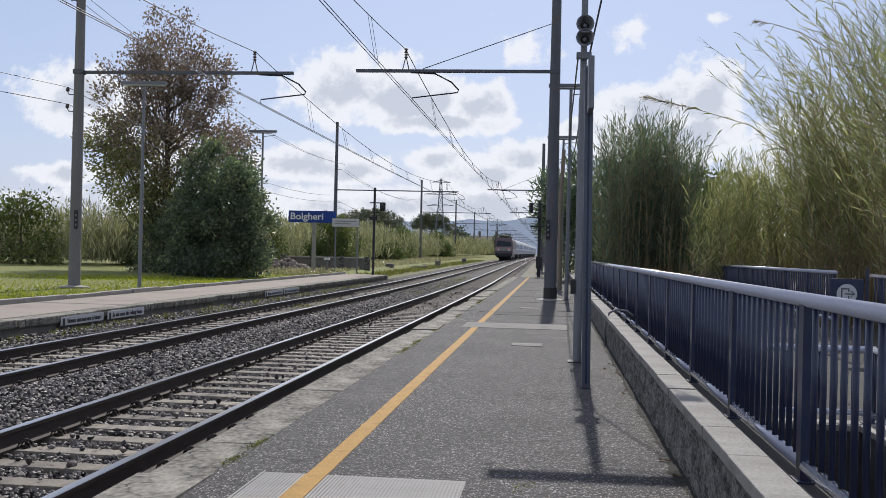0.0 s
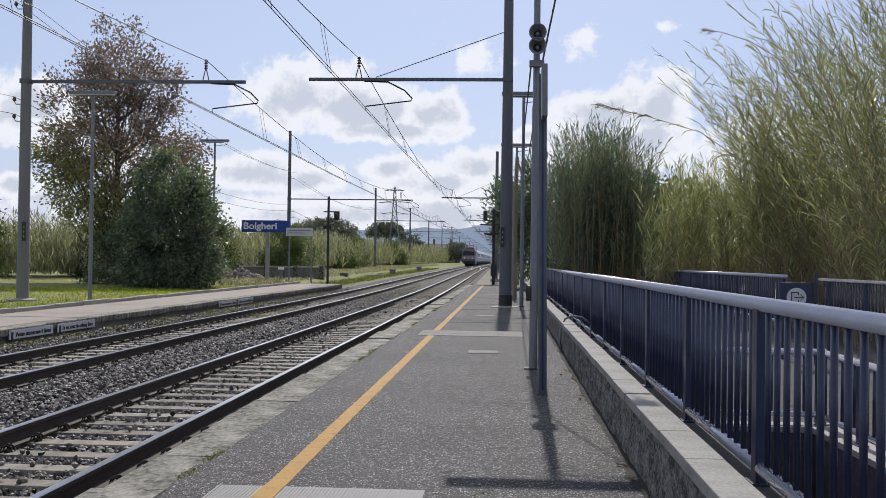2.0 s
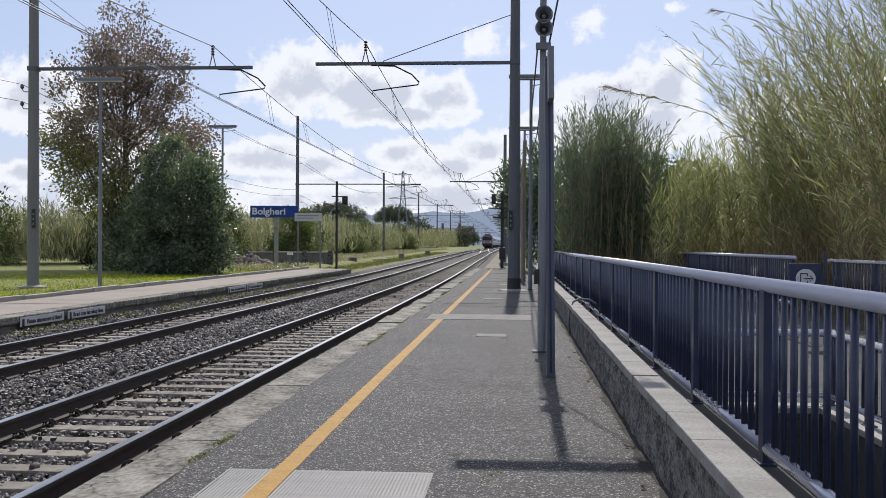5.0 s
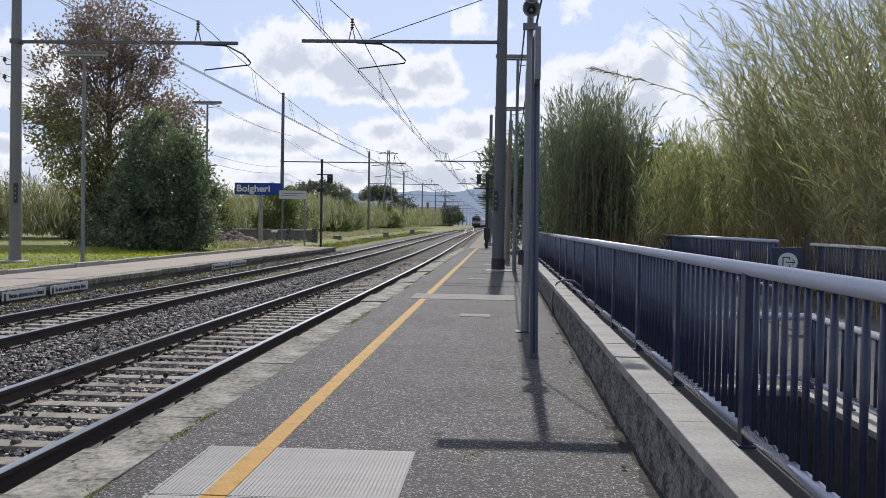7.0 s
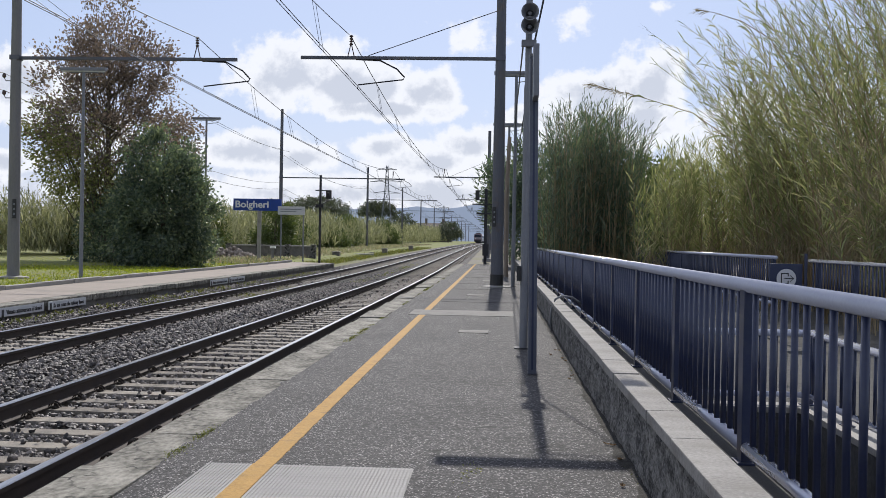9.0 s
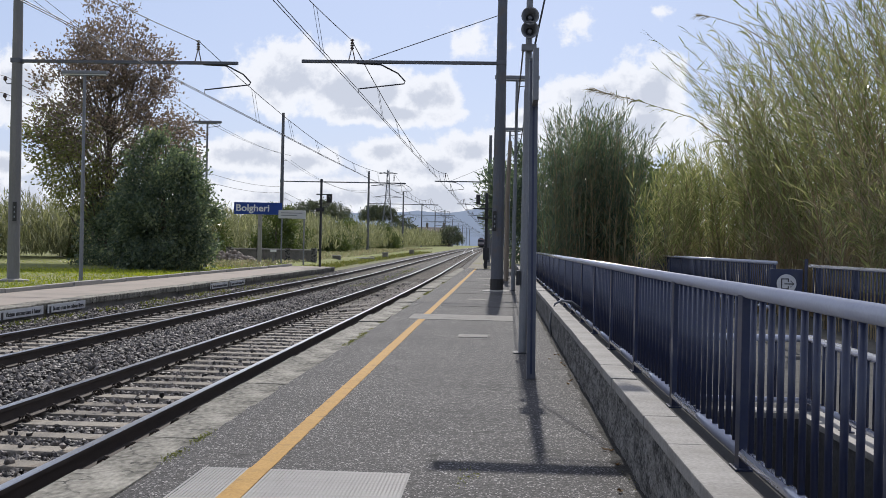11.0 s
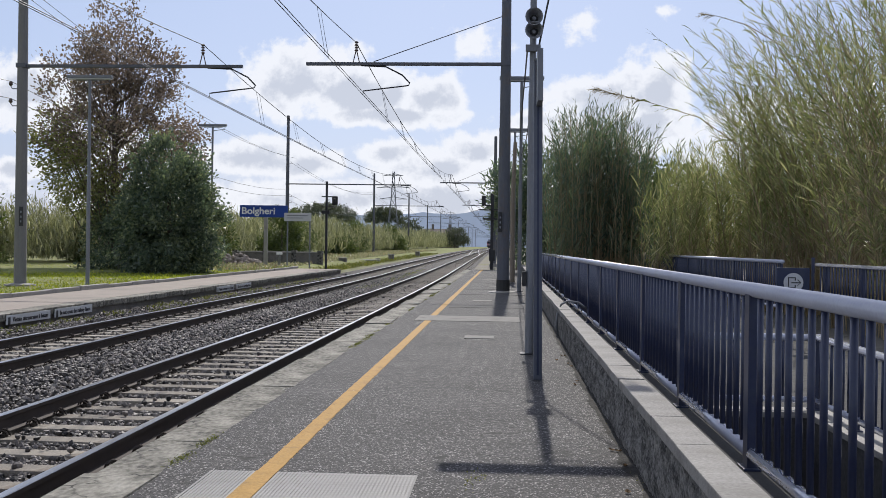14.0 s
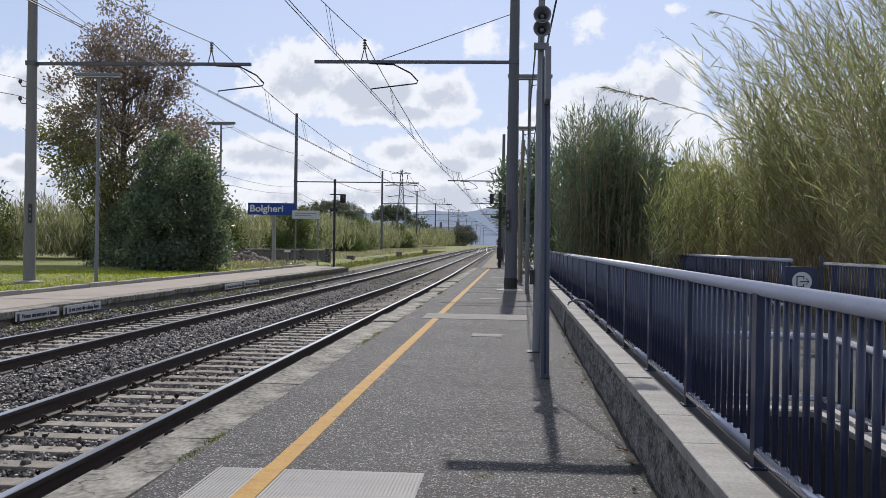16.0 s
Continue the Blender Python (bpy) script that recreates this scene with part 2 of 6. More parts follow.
M = {
    "asphalt": asphalt_mat(),
    "repair": mat("newer_asphalt", (0.022, 0.021, 0.021), (0.06, 0.057, 0.056), 1.5, 60, 0.85, bump=0.4, bump_dist=0.006, spread=0.4),
    "edging": cracked(mat("edging_stone", contrast=1.9, c1=(0.06, 0.056, 0.046), c2=(0.31, 0.295, 0.255), scale=3.5, fine=26, rough=0.85, bump=1.0, bump_dist=0.016, spread=0.5, obj_rand=0.3, stretch=(1, 0.6, 1), stain=(0.06, 0.057, 0.045), stain_scale=4.5, spec=0.25), 1.7, 0.03, 0.9),
    "concrete": mat("concrete", (0.20, 0.192, 0.18), (0.38, 0.365, 0.34), 3, 50, 0.85, bump=0.3, bump_dist=0.004, obj_rand=0.2, stain=(0.12, 0.115, 0.10), stain_scale=1.5),
    "old_concrete": mat("grey_worn_concrete", (0.12, 0.115, 0.107), (0.26, 0.25, 0.23), 3, 40, 0.85, bump=0.5, bump_dist=0.006, spec=0.25, stain=(0.08, 0.077, 0.07), stain_scale=3.0),
    # Blotchy stained render, darkened overall for the shade on the platform face.
    "wall": mat("shade_darkened_parapet_render", (0.012, 0.0115, 0.0105), (0.20, 0.193, 0.18), 7, 30, 0.9, contrast=3.2, bump=0.8, bump_dist=0.010, stain=(0.016, 0.0155, 0.014), stain_scale=6.5, stretch=(1, 0.9, 1.6)),
    # Stained concrete, coloured dark for the shade inside the underpass well.
    "well_shade_wall": mat("shade_darkened_concrete", (0.035, 0.035, 0.036), (0.10, 0.098, 0.095), 2.5, 30, 0.85, contrast=1.6, bump=0.5, bump_dist=0.008, stain=(0.03, 0.03, 0.028), stain_scale=1.5),
    "dark_wall": mat("old_platform_wall", (0.09, 0.085, 0.08), (0.24, 0.22, 0.20), 3, 25, 0.9, bump=0.7, bump_dist=0.015, obj_rand=0.3, stain=(0.06, 0.058, 0.05), stain_scale=2.0),
    "left_pave": mat("pale_paving", (0.18, 0.15, 0.125), (0.31, 0.265, 0.225), 1.2, 50, 0.85, bump=0.25, bump_dist=0.004, stain=(0.15, 0.13, 0.11), stain_scale=0.6),
    "tactile": mat("tactile_concrete", (0.24, 0.235, 0.225), (0.37, 0.36, 0.345), 3, 40, 0.85, bump=0.3, bump_dist=0.003, spec=0.25, stain=(0.19, 0.185, 0.17), stain_scale=2.0),
    "yellow": mat("yellow_paint", (0.25, 0.14, 0.035), (0.46, 0.27, 0.072), 5, 55, 0.7, bump=0.6, bump_dist=0.006, spread=0.35, stain=(0.20, 0.125, 0.045), stain_scale=9.0, spec=0.15),
    "rust": mat("rusty_rail_side", (0.016, 0.012, 0.010), (0.055, 0.038, 0.030), 6, 90, 0.8, bump=0.3, bump_dist=0.003),
    "rail_top": mat("polished_rail_head", (0.30, 0.30, 0.31), (0.52, 0.52, 0.53), 2, 30, 0.28, 1.0, bump=0.05, bump_dist=0.001, stretch=(8, 0.1, 8)),
    "sleeper": mat("sleeper_concrete", (0.12, 0.105, 0.088), (0.30, 0.27, 0.225), 5, 60, 0.9, contrast=1.8, bump=0.5, bump_dist=0.006, obj_rand=0.5, stain=(0.13, 0.10, 0.075), stain_scale=4.5),
    "ballast": mat("ballast_stone", (0.012, 0.010, 0.0095), (0.20, 0.175, 0.158), 5, 40, 0.6, bump=0.4, bump_dist=0.006, island=1.3),
    "bed": mat("ballast_bed", (0.012, 0.0105, 0.0095), (0.125, 0.112, 0.102), 14, 32, 0.9, contrast=2.6, bump=1.0, bump_dist=0.04, spread=0.4),
    "clip": mat("spring_clip_iron", (0.02, 0.017, 0.015), (0.06, 0.045, 0.035), 20, 90, 0.7, 0.4),
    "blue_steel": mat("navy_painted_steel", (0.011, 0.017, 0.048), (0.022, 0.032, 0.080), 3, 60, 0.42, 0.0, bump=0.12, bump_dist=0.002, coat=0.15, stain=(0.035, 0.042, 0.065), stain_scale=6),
    # Base colour kept pale to paint in the bright sheen along the tubes.
    "tube": mat("handrail_paint_with_sheen", (0.33, 0.35, 0.44), (0.45, 0.47, 0.56), 3, 60, 0.27, 0.0, bump=0.08, bump_dist=0.001, coat=0.8),
    "coping": mat("weathered_coping", (0.15, 0.142, 0.132), (0.30, 0.287, 0.268), 5, 60, 0.85, contrast=1.7, bump=0.5, bump_dist=0.004, stain=(0.13, 0.12, 0.105), stain_scale=2.5, obj_rand=0.2),
    "galv": mat("galvanised_steel", (0.13, 0.14, 0.16), (0.22, 0.23, 0.25), 6, 70, 0.5, 0.15, bump=0.1, bump_dist=0.002, stretch=(1, 1, 0.3)),
    "post_blue": mat("blue_grey_post_paint", (0.055, 0.064, 0.092), (0.095, 0.107, 0.145), 4, 60, 0.42, bump=0.1, bump_dist=0.002, stretch=(1, 1, 0.3), stain=(0.12, 0.125, 0.145), stain_scale=4),
    "mast": mat("grey_painted_mast", (0.06, 0.065, 0.082), (0.12, 0.127, 0.148), 3, 50, 0.6, 0.1, bump=0.2, bump_dist=0.003, stretch=(1, 1, 0.2), stain=(0.12, 0.09, 0.07), stain_scale=2),
    "conc_mast": mat("concrete_mast", (0.13, 0.128, 0.128), (0.21, 0.205, 0.20), 2, 40, 0.8, bump=0.2, bump_dist=0.004, stretch=(1, 1, 0.25)),
    "iron": mat("dark_iron", (0.02, 0.021, 0.025), (0.055, 0.056, 0.062), 8, 60, 0.55, 0.4, bump=0.1, bump_dist=0.002),
    "black": mat("black_paint", (0.012, 0.012, 0.013), (0.03, 0.03, 0.03), 8, 60, 0.6),
    "wire": mat("weathered_copper_wire", (0.035, 0.035, 0.04), (0.07, 0.07, 0.075), 4, 40, 0.5, 0.5, bump=0.0),
    "insul": mat("insulator_glaze", (0.05, 0.03, 0.025), (0.10, 0.06, 0.05), 8, 60, 0.25),
    "horn": mat("grey_horn_plastic", (0.17, 0.175, 0.19), (0.26, 0.265, 0.28), 5, 60, 0.5),
    "sign_blue": mat("sign_blue_enamel", (0.012, 0.045, 0.24), (0.018, 0.06, 0.30), 3, 40, 0.35, bump=0.03),
    "white": mat("white_enamel", (0.68, 0.68, 0.68), (0.80, 0.80, 0.80), 4, 50, 0.45, bump=0.03),
    "pale_sign": mat("pale_sign_panel", (0.45, 0.46, 0.47), (0.60, 0.61, 0.62), 4, 50, 0.5, bump=0.03),
    "ink": mat("dark_lettering", (0.02, 0.02, 0.025), (0.05, 0.05, 0.055), 10, 60, 0.6, bump=0),
    "bark": mat("bark", (0.06, 0.048, 0.038), (0.16, 0.13, 0.105), 6, 30, 0.9, bump=0.8, bump_dist=0.02, stretch=(1, 1, 0.3)),
    "wood_pole": mat("weathered_wood_pole", (0.16, 0.13, 0.10), (0.30, 0.25, 0.20), 4, 40, 0.85, bump=0.4, bump_dist=0.004, stretch=(4, 4, 0.4)),
    "rubble": mat("rubble_stone", (0.14, 0.12, 0.10), (0.34, 0.29, 0.25), 6, 30, 0.9, bump=0.6, bump_dist=0.02, island=0.6),
    "house": mat("house_plaster", (0.12, 0.105, 0.092), (0.18, 0.158, 0.138), 1, 20, 0.9, bump=0.2),
    "roof": mat("dark_tile_roof", (0.10, 0.085, 0.08), (0.18, 0.15, 0.14), 3, 20, 0.9, bump=0.5, bump_dist=0.03),
    "loco_red": mat("locomotive_dull_red", (0.10, 0.068, 0.082), (0.145, 0.095, 0.112), 1, 20, 0.5, bump=0.05),
    "loco_band": mat("locomotive_pale_band", (0.19, 0.175, 0.185), (0.26, 0.235, 0.24), 1, 20, 0.5, bump=0.05),
    "coach": mat("coach_pale_grey_paint", (0.42, 0.44, 0.48), (0.55, 0.57, 0.60), 0.6, 20, 0.4, bump=0.05),
    "coach_low": mat("coach_blue_grey_skirt", (0.13, 0.15, 0.22), (0.20, 0.22, 0.29), 0.6, 20, 0.45, bump=0.05),
    "glass": mat("dark_train_glass", (0.012, 0.014, 0.018), (0.025, 0.028, 0.033), 2, 20, 0.08, bump=0),
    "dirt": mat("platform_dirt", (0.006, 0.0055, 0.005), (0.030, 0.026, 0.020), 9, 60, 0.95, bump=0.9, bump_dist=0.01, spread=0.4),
    "soil": mat("soil", (0.09, 0.07, 0.05), (0.19, 0.155, 0.115), 3, 30, 0.95, bump=0.6, bump_dist=0.02),
    "far_hill": hazed_hill_mat("hazy_far_hills", (0.46, 0.54, 0.70)),
    "near_hill": hazed_hill_mat("wooded_far_ridge", (0.15, 0.19, 0.24)),
    "reed": leaf_mat("reed_leaf_green", (0.10, 0.135, 0.065), (0.25, 0.275, 0.13), (0.62, 0.58, 0.39), 0.27, 0.45, (1.15, 1.14, 0.78)),
    "reed_far": leaf_mat("reed_leaf_far", (0.10, 0.115, 0.06), (0.24, 0.255, 0.15), (0.54, 0.52, 0.37), 0.42, 0.45, (1.1, 1.08, 0.8)),
    "reed_dry": leaf_mat("dry_reed_leaf", (0.17, 0.145, 0.095), (0.31, 0.265, 0.175), (0.60, 0.53, 0.39), 0.30, 0.46, (1.05, 1.0, 0.85)),
    "cane": mat("dry_cane", (0.18, 0.135, 0.075), (0.38, 0.29, 0.165), 4, 40, 0.7, bump=0.2, island=0.6),
    "plume": leaf_mat("reed_plume", (0.26, 0.22, 0.15), (0.34, 0.30, 0.22), (0.42, 0.38, 0.30), 0.8, 0.5, (1, 1, 0.9)),
    "dark_leaf": leaf_mat("dark_evergreen_leaf", (0.05, 0.075, 0.065), (0.12, 0.16, 0.115), (0.33, 0.36, 0.21), 0.36, 0.46, (1.1, 1.15, 0.75)),
    "willow": leaf_mat("dark_feathery_leaf", (0.055, 0.09, 0.075), (0.11, 0.15, 0.105), (0.32, 0.35, 0.22), 0.38, 0.42, (1.1, 1.15, 0.75)),
    "plane_leaf": leaf_mat("autumn_leaf", (0.10, 0.085, 0.075), (0.20, 0.155, 0.135), (0.36, 0.29, 0.235), 0.42, 0.48, (1.1, 1.05, 0.85)),
    "plane_green": leaf_mat("late_green_leaf", (0.10, 0.115, 0.055), (0.20, 0.215, 0.09), (0.38, 0.36, 0.18), 0.4, 0.5, (1.15, 1.15, 0.7)),
    "hedge": leaf_mat("hedge_leaf", (0.04, 0.065, 0.025), (0.085, 0.12, 0.04), (0.17, 0.20, 0.07), 0.5, 0.35),
    "clover": leaf_mat("bright_clover", (0.16, 0.22, 0.02), (0.30, 0.36, 0.03), (0.48, 0.50, 0.06), 0.5, 0.5),
    "grass": leaf_mat("grass_blade", (0.11, 0.15, 0.02), (0.25, 0.30, 0.035), (0.44, 0.43, 0.08), 0.5, 0.45),
    "pine": leaf_mat("umbrella_pine_needles", (0.05, 0.07, 0.055), (0.085, 0.105, 0.078), (0.14, 0.15, 0.105), 0.6, 0.25),
    "dry_leaf": mat("dry_leaf", (0.16, 0.10, 0.05), (0.36, 0.26, 0.15), 30, 120, 0.8, bump=0.2, obj_rand=0.5),
    "weed": leaf_mat("platform_weed", (0.07, 0.085, 0.025), (0.14, 0.16, 0.045), (0.26, 0.25, 0.09), 0.6, 0.35),
}


def ground_mat():
    """Grass on the field side, grit along the line, old asphalt on the forecourt side."""
    m = mat("ground_cover", (0.06, 0.08, 0.018), (0.23, 0.25, 0.05), 0.35, 3, 0.95, bump=0.6, bump_dist=0.05)
    nt = m.node_tree
    L = nt.links.new
    b = nt.nodes["Principled BSDF"]
    grass = b.inputs["Base Color"].links[0].from_socket
    geo = nt.nodes.new("ShaderNodeNewGeometry")
    sp = nt.nodes.new("ShaderNodeSeparateXYZ")
    L(geo.outputs["Position"], sp.inputs[0])
    nz = nt.nodes.new("ShaderNodeTexNoise")
    nz.inputs["Scale"].default_value, nz.inputs["Detail"].default_value = 0.5, 6
    L(geo.outputs["Position"], nz.inputs["Vector"])
    xx = math_node(nt, "ADD", sp.outputs[0], math_node(nt, "MULTIPLY", math_node(nt, "SUBTRACT", nz.outputs["Fac"], 0.5), 3.0))
    grit = nt.nodes.new("ShaderNodeMix")
    grit.data_type = "RGBA"
    grit.inputs[6].default_value, grit.inputs[7].default_value = (0.10, 0.09, 0.075, 1), (0.24, 0.215, 0.18, 1)
    n2 = nt.nodes.new("ShaderNodeTexNoise")
    n2.inputs["Scale"].default_value, n2.inputs["Detail"].default_value = 12, 5
    L(geo.outputs["Position"], n2.inputs["Vector"])
    L(n2.outputs["Fac"], grit.inputs[0])
    r = nt.nodes.new("ShaderNodeMapRange")
    r.inputs[1].default_value, r.inputs[2].default_value = -11.0, -9.4
    L(xx, r.inputs[0])
    mx = nt.nodes.new("ShaderNodeMix")
    mx.data_type = "RGBA"
    L(r.outputs[0], mx.inputs[0])
    L(grass, mx.inputs[6])
    L(grit.outputs[2], mx.inputs[7])
    yard = nt.nodes.new("ShaderNodeMix")
    yard.data_type = "RGBA"
    yard.inputs[6].default_value, yard.inputs[7].default_value = (0.028, 0.028, 0.028, 1), (0.075, 0.072, 0.068, 1)
    L(n2.outputs["Fac"], yard.inputs[0])
    n3 = nt.nodes.new("ShaderNodeTexNoise")
    n3.inputs["Scale"].default_value, n3.inputs["Detail"].default_value, n3.inputs["Roughness"].default_value = 0.22, 8, 0.7
    L(geo.outputs["Position"], n3.inputs["Vector"])
    soil = nt.nodes.new("ShaderNodeMapRange")
    soil.inputs[1].default_value, soil.inputs[2].default_value, soil.inputs[4].default_value = 0.44, 0.62, 0.8
    L(n3.outputs["Fac"], soil.inputs[0])
    m3 = nt.nodes.new("ShaderNodeMix")
    m3.data_type = "RGBA"
    L(soil.outputs[0], m3.inputs[0])
    L(mx.outputs[2], m3.inputs[6])
    m3.inputs[7].default_value = (0.15, 0.145, 0.05, 1)
    side = nt.nodes.new("ShaderNodeMapRange")
    side.inputs[1].default_value, side.inputs[2].default_value = 0.9, 1.1
    L(sp.outputs[0], side.inputs[0])
    far = nt.nodes.new("ShaderNodeMapRange")
    far.inputs[1].default_value, far.inputs[2].default_value, far.inputs[3].default_value, far.inputs[4].default_value = 36.0, 48.0, 1.0, 0.0
    L(sp.outputs[1], far.inputs[0])
    m5 = nt.nodes.new("ShaderNodeMix")
    m5.data_type = "RGBA"
    L(math_node(nt, "MULTIPLY", side.outputs[0], far.outputs[0]), m5.inputs[0])
    L(m3.outputs[2], m5.inputs[6])
    L(yard.outputs[2], m5.inputs[7])
    L(m5.outputs[2], b.inputs["Base Color"])
    return m


M["ground"] = ground_mat()


# ---- builders ----
def link_mesh(name, me, material, parent=None, label=""):
    me.materials.append(material)
    ob = new(name, me)
    if parent is not None:
        ob.parent = parent
    if label:
        ob["label"] = label
    return ob


def part(name, bm, material, parent=None, label="", smooth=False):
    me = bpy.data.meshes.new(name)
    bm.normal_update()
    bm.to_mesh(me)
    bm.free()
    if smooth:
        me.polygons.foreach_set("use_smooth", [True] * len(me.polygons))
    return link_mesh(name, me, material, parent, label)


def raw(name, verts, faces, material, parent=None, label=""):
    me = bpy.data.meshes.new(name)
    me.from_pydata(verts.tolist() if hasattr(verts, "tolist") else verts, [], faces.tolist() if hasattr(faces, "tolist") else faces)
    me.update()
    return link_mesh(name, me, material, parent, label)


def thing(name, at, label, category, group="", turn=0.0, kind=""):
    e = new(name)
    e.empty_display_size = 0.2
    e.matrix_basis = pose(*at, 0, 0, turn)
    return tagged(e, label, category, group, kind)


def box(bm, x0, x1, y0, y1, z0, z1, bevel=0.0):
    vs = [bm.verts.new((x, y, z)) for x in (x0, x1) for y in (y0, y1) for z in (z0, z1)]
    fs = [bm.faces.new([vs[i] for i in q]) for q in ((0, 1, 3, 2), (4, 6, 7, 5), (0, 4, 5, 1), (2, 3, 7, 6), (0, 2, 6, 4), (1, 5, 7, 3))]
    if bevel:
        bmesh.ops.bevel(bm, geom=list({e for f in fs for e in f.edges}), offset=bevel, segments=2, affect="EDGES", profile=0.7)
    return bm


def boxm(*a, **k):
    return box(bmesh.new(), *a, **k)


def tube(bm, pts, rad, seg=8, cap=True):
    """A round bar along the points; rad is one radius or one for each point."""
    pts = [Vector(p) for p in pts]
    rad = rad if isinstance(rad, (list, tuple)) else [rad] * len(pts)
    rings = []
    for i, p in enumerate(pts):
        d = (pts[min(i + 1, len(pts) - 1)] - pts[max(i - 1, 0)]).normalized()
        a = d.orthogonal().normalized() if abs(d.z) > 0.9 or abs(d.z) < 1e-9 and abs(d.x) < 1e-9 else d.cross(Vector((0, 0, 1))).normalized()
        b = d.cross(a)
        rings.append([bm.verts.new(p + rad[i] * (math.cos(2 * math.pi * k / seg) * a + math.sin(2 * math.pi * k / seg) * b)) for k in range(seg)])
    for r0, r1 in zip(rings, rings[1:]):
        for k in range(seg):
            bm.faces.new((r0[k], r0[(k + 1) % seg], r1[(k + 1) % seg], r1[k]))
    if cap:
        bm.faces.new(rings[0][::-1])
        bm.faces.new(rings[-1])
    return bm


def tubem(pts, rad, seg=8):
    return tube(bmesh.new(), pts, rad, seg)


def lathe(bm, profile, seg=16, centre=(0, 0, 0), axis="z"):
    """A turned form from (radius, height) pairs."""
    rings = []
    for r, h in profile:
        ring = []
        for k in range(seg):
            c, s = r * math.cos(2 * math.pi * k / seg), r * math.sin(2 * math.pi * k / seg)
            q = (c, s, h) if axis == "z" else (c, h, s)
            ring.append(bm.verts.new(Vector(centre) + Vector(q)))
        rings.append(ring)
    for r0, r1 in zip(rings, rings[1:]):
        for k in range(seg):
            bm.faces.new((r0[k], r0[(k + 1) % seg], r1[(k + 1) % seg], r1[k]))
    bm.faces.new(rings[0][::-1])
    bm.faces.new(rings[-1])
    bmesh.ops.recalc_face_normals(bm, faces=bm.faces)
    return bm


def text_mesh(name, words, size, m, material, parent, bold=0.0, width=None):
    """Raised lettering with the built-in font; width: the words' full length."""
    cu = bpy.data.curves.new(name, "FONT")
    cu.body, cu.size, cu.extrude, cu.offset = words, size, 0.004, bold
    cu.align_x, cu.align_y = "LEFT", "CENTER"
    tmp = new(name + "_curve", cu)
    bpy.context.view_layer.update()
    me = bpy.data.meshes.new_from_object(tmp.evaluated_get(bpy.context.evaluated_depsgraph_get()))
    bpy.data.objects.remove(tmp)
    if width:
        xs = [v.co.x for v in me.vertices]
        k = width / (max(xs) - min(xs))
        for v in me.vertices:
            v.co.x = (v.co.x - min(xs)) * k
    me.materials.clear()
    me.transform(m)
    return link_mesh(name, me, material, parent)


rng = np.random.default_rng(7)


def unit(a):
    return a / np.maximum(np.linalg.norm(a, axis=-1, keepdims=True), 1e-9)


def blades(base, way, length, width, droop, name, material, parent=None):
    """Many blades: base points, directions, lengths, widths, and how far the tip hangs down (share of the length)."""
    n = len(base)
    way = unit(way)
    side = unit(np.cross(way, np.array([0, 0, 1.0])) + rng.normal(0, 0.7, (n, 3)))
    L, W, D = length[:, None], width[:, None], droop[:, None]
    down = np.array([0, 0, -1.0])
    m1 = base + way * L * 0.35 + down * L * D * 0.08
    m2 = base + way * L * 0.72 + down * L * D * 0.42
    tip = base + way * L * 0.98 + down * L * D * 1.0
    v = np.stack([base, m1 - side * W / 2, m1 + side * W / 2, m2 - side * W * 0.36, m2 + side * W * 0.36, tip], 1).reshape(-1, 3)
    o = np.arange(n)[:, None] * 6
    tri = np.concatenate([o + [0, 2, 1], o + [1, 2, 4], o + [1, 4, 3], o + [3, 4, 5]])
    return raw(name, v, tri, material, parent)


def leaves(base, way, length, width, name, material, parent=None):
    """Many short folded leaves."""
    n = len(base)
    way = unit(way)
    side = unit(np.cross(way, rng.normal(0, 1, (n, 3))))
    up = np.cross(side, way)
    L, W = length[:, None], width[:, None]
    mid = base + way * L * 0.5
    v = np.stack([base, mid - side * W / 2 + up * W * 0.18, mid + side * W / 2 + up * W * 0.18, base + way * L], 1).reshape(-1, 3)
    o = np.arange(n)[:, None] * 4
    return raw(name, v, np.concatenate([o + [0, 2, 3], o + [0, 3, 1]]), material, parent)


def stalks(paths, rad, name, material, parent=None):
    """Three-sided canes along the given paths: n x k x 3, radius n x k."""
    n, k, _ = paths.shape
    ang = np.arange(3) * 2 * math.pi / 3
    ring = np.stack([np.cos(ang), np.sin(ang), np.zeros(3)], 1)
    v = (paths[:, :, None, :] + rad[:, :, None, None] * ring[None, None]).reshape(-1, 3)
    f = []
    for j in range(k - 1):
        for a in range(3):
            b = (a + 1) % 3
            o = np.arange(n)[:, None] * k * 3
            f.append(o + [j * 3 + a, j * 3 + b, j * 3 + 3 + b, j * 3 + 3 + a])
    return raw(name, v, np.concatenate(f), material, parent)


def shift_x(y):
    """The line bends off very slightly beyond the platforms."""
    s = min(max((y - 20.0) / 210.0, 0.0), 1.0)
    return -0.9 * s * s * (3 - 2 * s)


def rise(y):
    """The line climbs a little in the distance."""
    return 1.25 * (1 - math.exp(-(y - 50.0) / 200.0)) if y > 50 else 0.0


